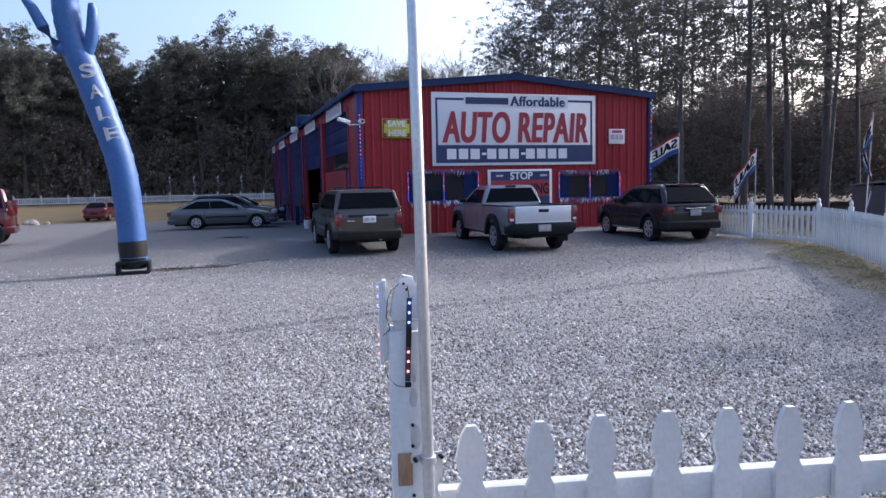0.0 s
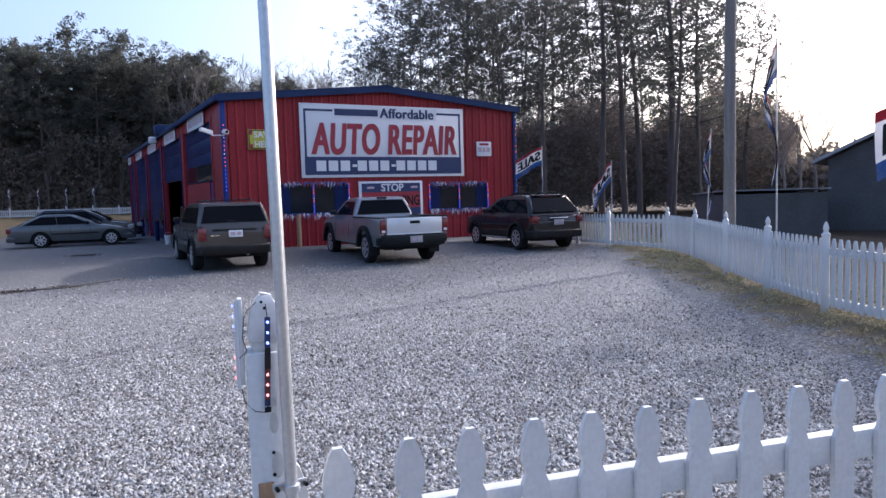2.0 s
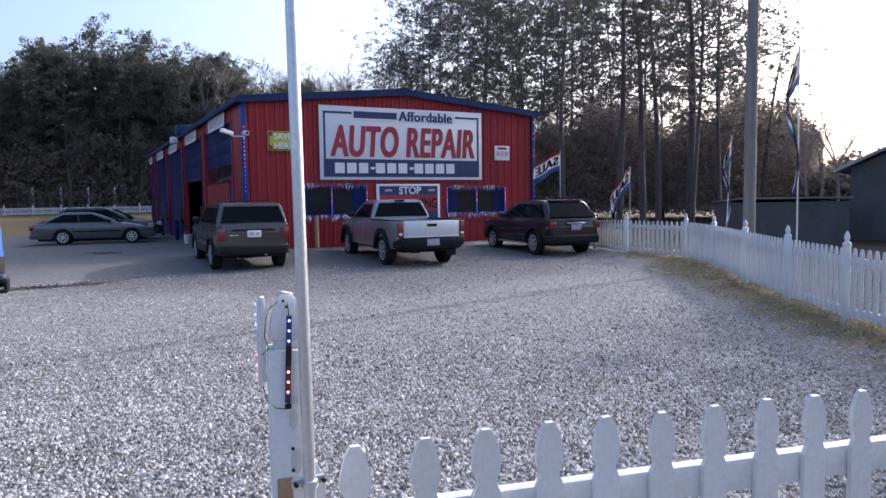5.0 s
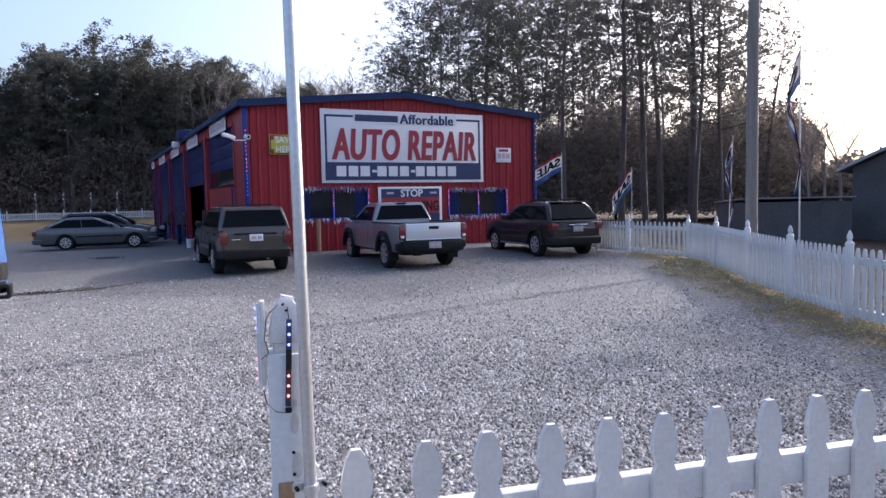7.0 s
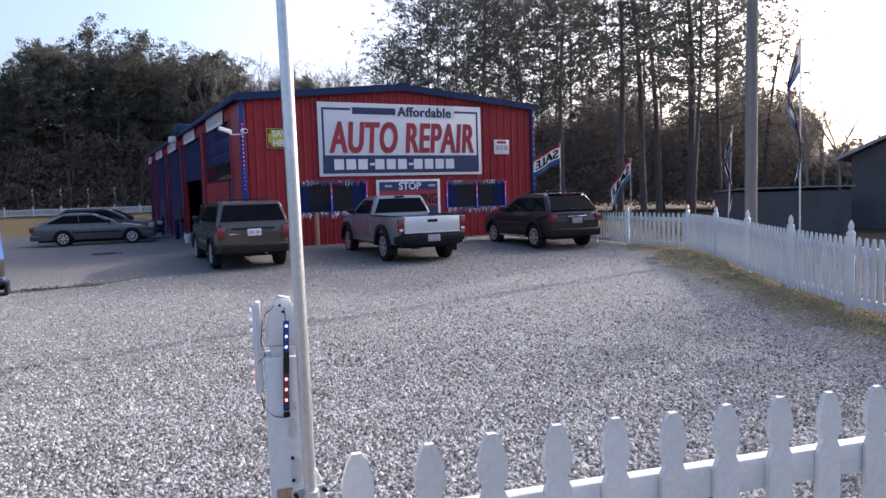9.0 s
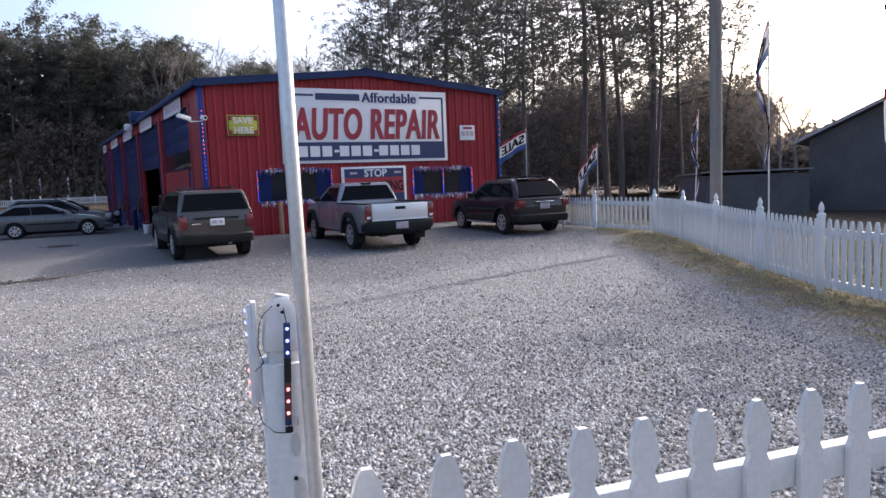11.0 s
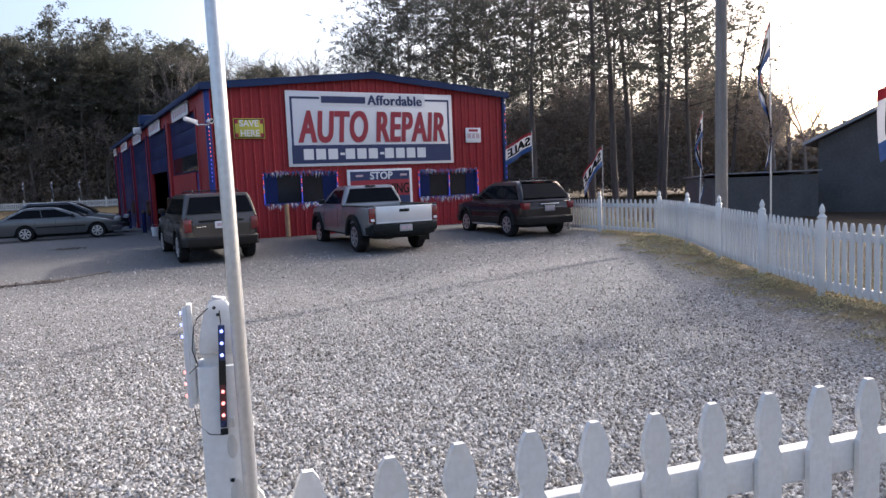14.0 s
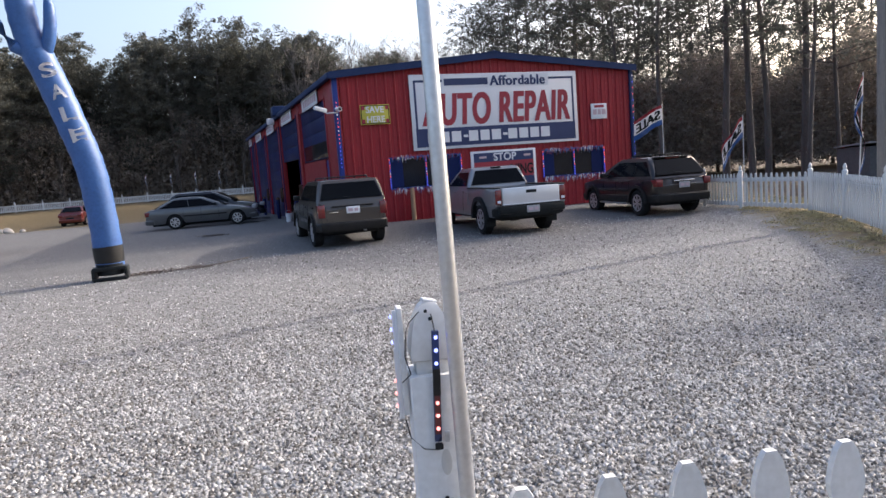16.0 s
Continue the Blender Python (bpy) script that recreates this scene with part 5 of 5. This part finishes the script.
# ---- poles, bollard, cameras, house ----
def odds():
    u = thing("utility_pole", "tall weathered wooden utility pole behind the fence", "pole", pose(14.45, 10.2, -0.1))
    part("shaft", tubed([(0, 0, -0.2), (0, 0, 5), (0.05, 0, 10.5)], [0.14, 0.13, 0.105], 16), M_UPOLE, u)
    b = thing("bollard", "short weathered wooden bollard before the shop wall", "bollard", pose(7.25, 20.75, ground_z(7.2, 20.7)))
    part("post", tubed([(0, 0, -0.1), (0, 0, 1.05)], [0.075, 0.072], 12), M_WOOD, b)
    for y in (28.4, 34.7, 41.0):
        g = thing("guard_post", "dark blue steel guard post with a rusty cap beside a bay", "bollard", pose(4.68, y, ground_z(4.7, y)), "guard posts")
        part("pipe", tubed([(0, 0, -0.1), (0, 0, 1.0)], [0.09, 0.09], 14), M_DOOR, g)
        part("rusty_cap", lathe([(0.093, 0.95), (0.093, 1.0), (0.06, 1.05), (0.02, 1.07)], "z", 14), M_RUST, g, "rust-brown cap")
        h = thing("hose_reel", "rust-brown hose hung in loops on the pier", "hose", pose(4.98, y + 0.1, ground_z(4.7, y) + 1.15), "hung hoses")
        for k in range(3):
            ring = [(-0.03 - 0.03 * k, 0.24 * math.cos(t) * (1 - 0.07 * k), 0.34 * math.sin(t)) for t in [2 * math.pi * j / 18 for j in range(19)]]
            part("hose_loop", tubed(ring, [0.022] * 19, 6, False), M_RUST, h)
        part("hook", boxed(-0.1, 0.06, -0.02, 0.02, 0.3, 0.34, 0.005), M_BLACK, h)
    w = thing("bucket", "white plastic bucket standing by the bay door", "bucket", pose(4.45, 29.4, ground_z(4.4, 29.4)))
    part("tub", lathe([(0.12, 0.0), (0.125, 0.01), (0.15, 0.36), (0.155, 0.37), (0.14, 0.37), (0.11, 0.02)], "z", 18), M_SIGNW, w)
    part("bail", tubed([(0.15 * math.cos(t), 0, 0.35 + 0.14 * math.sin(t)) for t in [math.pi * j / 8 for j in range(9)]], [0.005] * 9, 5, False), M_POLE, w)
    c = thing("security_camera", "pair of white security cameras on the corner", "camera", pose(BX0, BY0 - 0.02, 3.72))
    part("bracket", tubed([(0.06, -0.05, -0.08), (-0.3, -0.12, -0.1), (-0.45, -0.1, 0.0)], [0.02] * 3, 8), M_SIGNW, c)
    part("camera_body", boxed(-0.2, 0.25, -0.06, 0.06, -0.06, 0.07, 0.03, pose(-0.5, -0.1, 0.03, 0, 12, 25)), M_SIGNW, c)
    part("camera_body", tubed([(0.05, -0.02, 0.02), (0.09, -0.25, 0.0)], [0.07, 0.075], 14), M_SIGNW, c)
    part("lens", lathe([(0.045, 0), (0.045, 0.02)], "z", 14), M_BLACK, c).matrix_basis = pose(0.092, -0.252, 0, 85, 0, 0)
    h = thing("house", "dim low grey house with a pale roof beyond the fence", "house", pose(34.1, 14.45, -0.4, 0, 0, 24.5))
    part("wall", boxed(-6, 7, -4, 4, -0.5, 3.0), M_HOUSEW, h)
    for s in (-1, 1):
        part("roof", prism([(s * 0.0, 5.0), (s * 4.5, 2.85), (s * 4.5, 2.97), (s * 0.0, 5.14)], -6.4, 7.4, "x"), M_HOUSER, h)
    for x in (-5.98, 6.98):
        part("gable", prism([(-4, 3.0), (4, 3.0), (0, 4.95)], x - 0.02, x + 0.02, "x"), M_HOUSEW, h)
    for x in (-4, -0.5, 3.5):
        w = part("window", boxed(x - 0.5, x + 0.5, -4.04, -3.98, 1.0, 2.1, 0.01), M_WINDOW, h)
    s = thing("shed", "low dim shed with a dull flat roof among the trees", "shed", pose(23.5, 16.8, -0.6, 0, 0, -30))
    part("wall", boxed(-1.3, 2.5, -1.4, 1.4, -0.4, 1.96), M_HOUSEW, s)
    part("roof", prism([(-1.5, 2.08), (1.5, 1.95), (1.5, 2.0), (-1.5, 2.13)], -1.38, 2.58, "x"), M_SHEDROOF, s)
    rng = random.Random(8)
    for i, (x, y, r) in enumerate(((-10.4, 50.5, 0.32), (-9.7, 50.9, 0.2), (-11.0, 51.4, 0.26), (3.6, 53.5, 0.2))):
        bm = bmesh.new()
        bmesh.ops.create_icosphere(bm, subdivisions=2, radius=r)
        for v in bm.verts:
            v.co *= 1 + 0.5 * noise.noise(v.co * 3 + Vector((i * 7, 0, 0)))
            v.co.z *= 0.8
        o = part("rock", bm, M_ROCK, None, "", 40)
        o.location = (x, y, ground_z(x, y) + r * 0.35)
        tagged(o, "pale rough rock at the yard's edge", "rock", "edge rocks")
    for i, (x, y, l) in enumerate(((1.15, 22.9, 0.7), (-0.35, 14.75, 0.9), (0.5, 14.9, 0.5))):
        g = np.random.default_rng(40 + i)
        c = np.stack([g.normal(0, l * 0.3, 160), g.normal(0, 0.09, 160) + 0.1 * np.sin(np.arange(160)), g.uniform(0, 0.012, 160)], axis=1)
        o = tris("debris_patch", blades(c, [0.05] * 160, 2, 0.055, g, 0.1), M_DEBRIS)
        o.location = (x, y, ground_z(x, y) + 0.012)
        tagged(o, "flat dark scatter of trodden leaves and dirt", "debris", "debris patches", "stuff")



# ---- woods ----
def blades(centres, spread, count, size, rng, flat=0.75):
    """Small pointed leaves scattered round each centre."""
    c = np.repeat(np.asarray(centres, dtype=float), count, axis=0)
    s = np.repeat(np.asarray(spread, dtype=float), count)
    k = len(c)
    d = rng.normal(0, 1, (k, 3))
    d /= np.linalg.norm(d, axis=1)[:, None]
    p = c + d * (s * rng.random(k) ** 0.5)[:, None] * np.array([1, 1, flat])
    a = rng.normal(0, 1, (k, 3))
    a /= np.linalg.norm(a, axis=1)[:, None]
    b = np.cross(a, rng.normal(0, 1, (k, 3)))
    b /= np.linalg.norm(b, axis=1)[:, None] + 1e-6
    z = size * (0.6 + 0.8 * rng.random(k))[:, None]
    return np.stack([p - a * z * 0.5, p + a * z * 0.5 + b * z * 0.12, p + b * z * 0.55], axis=1)


odds()


def pine(name, label, h, seed, low=0.4, boughs=34, wide=1.0, leaf=0.24, clumps=7, needles=34, droop=0.25, bunch=0.034, dome=0.0, stem=0.0105):
    """A pine: a tapered stem, boughs in loose tiers, and bunches of needles along them."""
    rng = np.random.default_rng(seed)
    t = thing(name, label, "tree", pose(0, 0, -200))
    bend = rng.normal(0, 0.3, 2)
    def axis(f):
        return np.array([bend[0] * f * f * 2 + 0.12 * math.sin(f * 7 + seed), bend[1] * f * f * 2, h * f])
    bm = tubed([tuple(axis(f)) for f in np.linspace(0, 0.98, 11)], [h * stem * (1 - f) ** 0.75 + 0.02 for f in np.linspace(0, 0.98, 11)], 9)
    centres, spread = [], []
    for i in range(boughs):
        f = low + (0.985 - low) * ((i + rng.random()) / boughs) ** 0.85
        u = (f - low) / (1 - low)
        reach = wide * h * (0.035 + 0.125 * math.sin(math.pi * min(1, u * (0.72 - 0.22 * dome) + 0.24)) * (0.45 + 0.75 * rng.random()))
        a = i * 2.4 + rng.normal(0, 0.5)
        base = axis(f)
        rise = reach * (0.5 * u - droop * (1 - u) + rng.normal(0, 0.12))
        mid = base + np.array([math.cos(a) * reach * 0.55, math.sin(a) * reach * 0.55, rise * 0.3 + 0.05 * reach])
        tip = base + np.array([math.cos(a + 0.2) * reach, math.sin(a + 0.2) * reach, rise + 0.12 * reach])
        thick = h * 0.0026 * (1.1 - 0.6 * u)
        tube_mesh(bm, [tuple(base), tuple(mid), tuple(tip)], [thick, thick * 0.6, 0.012], 4, False)
        for k in range(clumps):
            g = 0.3 + 0.72 * (k + rng.random()) / clumps
            at = base + (mid - base) * g / 0.55 if g < 0.55 else mid + (tip - mid) * (g - 0.55) / 0.45
            off = rng.normal(0, 0.13 * reach, 3) * np.array([1, 1, 0.6])
            centres.append(at + off)
            spread.append(h * bunch * rng.uniform(0.55, 1.25))
            if k % 2:
                tube_mesh(bm, [tuple(at), tuple(at + off)], [0.02, 0.01], 3, False)
    for _ in range(7):
        centres.append(axis(0.965) + rng.normal(0, 0.02 * h, 3))
        spread.append(h * bunch)
    # dead stubs on the bare stem
    for _ in range(9):
        f = rng.uniform(0.06, low)
        a = rng.random() * 6.283
        b0 = axis(f)
        tube_mesh(bm, [tuple(b0), tuple(b0 + np.array([math.cos(a), math.sin(a), 0.1]) * rng.uniform(0.5, 1.8))], [0.03, 0.01], 4, False)
    part("trunk", bm, M_BARK, t, "", 40)
    tris("crown", blades(centres, spread, needles, leaf, rng, 0.62), M_NEEDLE, t)
    return t


def bare(name, label, h, seed, thick=0.012, bark=None):
    rng = random.Random(seed)
    t = thing(name, label, "tree", pose(0, 0, -200))
    bm = bmesh.new()
    def grow(p, d, length, r, depth):
        q = p + d * length
        mid = (p + q) / 2 + Vector((rng.gauss(0, 1), rng.gauss(0, 1), 0)) * length * 0.04
        tube_mesh(bm, [p, mid, q], [r, r * 0.82, r * 0.62], 5 if depth < 2 else 3, False)
        if depth == 5:
            return
        for k in range(3 if depth else 4):
            e = (d + Vector((rng.gauss(0, 1), rng.gauss(0, 1), rng.gauss(0.25, 0.6))) * (0.42 if depth < 3 else 0.6)).normalized()
            f = rng.uniform(0.55, 1.0)
            grow(p.lerp(q, f), e, length * rng.uniform(0.5, 0.72), max(0.012, r * 0.52), depth + 1)
    grow(Vector((0, 0, 0)), Vector((0, 0, 1)), h * 0.42, h * thick, 0)
    part("trunk", bm, bark or M_TWIG, t, "", 40)
    return t


def woods():
    rng = random.Random(21)
    tall = [pine("pine_tree", "tall dark pine with a ragged crown over a half-bare stem", 20, s, 0.33, 36, 1.05, 0.25, 7, 34, 0.2, 0.034, 0.7) for s in (1, 2, 3)]
    full = [pine("pine_tree", "dense dark pine with boughs low on its stem", 18, s, 0.2, 44, 1.15, 0.26, 7, 31, 0.25, 0.034, 0.6) for s in (4, 5)]
    airy = [pine("pine_tree", "tall loose-crowned pine with light between its small bunches of needles", 21, s, 0.3, 46, 1.4, 0.2, 10, 15, -0.15, 0.022, 1.0, 0.006) for s in (6, 7, 8)]
    large = [pine("pine_tree", "tall thick-stemmed pine with drooping tiers of boughs", 20, s, 0.4, 36, 1.45, 0.16, 10, 20, 0.3, 0.019, 0.5) for s in (13, 14)]
    slim = [pine("pine_tree", "tall narrow dark pine with short boughs", 20, 15, 0.3, 50, 0.72, 0.26, 7, 34, 0.2, 0.034, 0.3)]
    bares = [bare("bare_tree", "leafless grey deciduous tree in winter", 17, s) for s in (9, 10)]
    saplings = [bare("bare_tree", "slender leafless understory tree", 9, s, 0.009, M_BARK) for s in (11, 12)]

    def put(kinds, x, y, s, used={}):
        src = rng.choice(kinds)
        m = pose(x, y, ground_z(x, y) - 0.1, 0, 0, rng.uniform(0, 360))
        if src.name not in used:
            used[src.name] = True
            src.matrix_world = m
            src.scale = (s, s, s)
            return
        o = copy_thing(src, m)
        o.scale = (s, s, s)

    # the far belt beyond the long fence
    for i in range(104):
        az = radians(-21 + 40 * (i + rng.uniform(-0.4, 0.4)) / 104)
        d = rng.uniform(83, 90) if i % 2 else rng.uniform(90, 106)
        s = rng.uniform(0.88, 1.0) * (0.92 if i % 2 else 1.05)
        if -6 < math.degrees(az) < -3:
            s *= 0.85
        if math.degrees(az) > 11.5:
            s *= 0.8
        put(tall + full + full if math.degrees(az) < -7 else tall + full[:1], 0.4 + d * math.sin(az), -0.9 + d * math.cos(az), s)
    for i in range(34):
        az = radians(rng.uniform(8.5, 22))
        d = rng.uniform(82, 104)
        put(bares, 0.4 + d * math.sin(az), -0.9 + d * math.cos(az), rng.uniform(0.95, 1.3))
    # the belt behind and beside the shop
    for i in range(26):
        az = 22.5 + (17.5 * i / 19 if i < 19 else 17.5 + 13 * (i - 19) / 7) + rng.uniform(-0.4, 0.4)
        d = rng.uniform(62, 88)
        s = rng.uniform(0.9, 1.05) * (d / 75) * (0.7 + 0.075 * min(az - 22, 6.5))
        a = radians(az)
        put(airy, 0.4 + d * math.sin(a), -0.9 + d * math.cos(a), s)
    for az, d, s in ((42.2, 43, 0.95), (44.0, 46, 1.0), (45.0, 52, 1.0), (47.5, 41, 0.95), (37.5, 55, 1.0), (34.5, 58, 0.9), (52.5, 60, 0.75)):
        a = radians(az)
        put(large, 0.4 + d * math.sin(a), -0.9 + d * math.cos(a), s)
    for az, d in ((55.2, 50), (56.4, 52), (57.3, 52)):
        put(bares, 0.4 + d * math.sin(radians(az)), -0.9 + d * math.cos(radians(az)), 0.55)
    for i in range(20):
        az = radians(rng.uniform(-20, 18))
        d = rng.uniform(82, 88)
        put(saplings, 0.4 + d * math.sin(az), -0.9 + d * math.cos(az), rng.uniform(0.8, 1.3))
    # pines outside the view to the east and behind, which shade the shop front
    for x, y, s in ((30, 26.0, 0.85), (36.5, 30, 0.95)):
        put(airy, x, y, s)
    # unseen, added to shade the fence strip so picket shadow stripes fade
    for x, y, s in ((32.3, 8.3, 0.75), (30.4, 6.5, 0.74), (34.5, 9.8, 0.8)):
        put(full, x, y, s)
    for x, y, s in ((57, 24.0, 1.48), (61, 25.8, 1.58), (65, 27.6, 1.7)):
        put(slim, x, y, s)

    # the tangle between and beyond the stems
    n = np.random.default_rng(31)
    def tangle(a0, a1, d0, d1, top, count, size):
        az = np.radians(n.uniform(a0, a1, count))
        d = n.uniform(d0, d1, count)
        x, y = 0.4 + d * np.sin(az), -0.9 + d * np.cos(az)
        lim = top * (0.88 + 0.12 * np.sin(az * 37) + 0.08 * np.sin(az * 101))
        z = lim * n.random(count) ** 0.9 + 0.3
        return blades(np.stack([x, y, z], axis=1), np.full(count, 0.8), 5, size, n)
    v = [tangle(-26, 22, 86, 118, 11.5, 40000, 0.36), tangle(-26, 20, 82.5, 88, 9.0, 15000, 0.28), tangle(20, 56, 60, 84, 9.6, 62000, 0.26), tangle(55, 80, 60, 84, 4.5, 6000, 0.6)]
    o = tris("woodland_tangle", np.concatenate(v), M_BRUSH)
    tagged(o, "dense brown winter undergrowth filling the pine woods", "undergrowth", kind="stuff")


def grass():
    n = np.random.default_rng(12)
    c = []
    while len(c) < 1700:
        x, y = n.uniform(5.5, 16.5), n.uniform(-1, 20)
        side = 0.853 * x - 0.522 * y
        if 4.35 + abs(n.normal(0, 0.4)) < side < 6.6 and noise.noise((x * 0.9, y * 0.9, 3.0)) > n.uniform(-0.45, 0.25):
            c.append((x, y, ground_z(x, y) + 0.03))
    v = blades(c, [0.16] * len(c), 30, 0.028, n, 0.14)
    o = tris("grass", v, M_GRASS)
    tagged(o, "short dry winter grass along the fence foot", "grass", kind="stuff")


woods()
grass()
build_gravel()
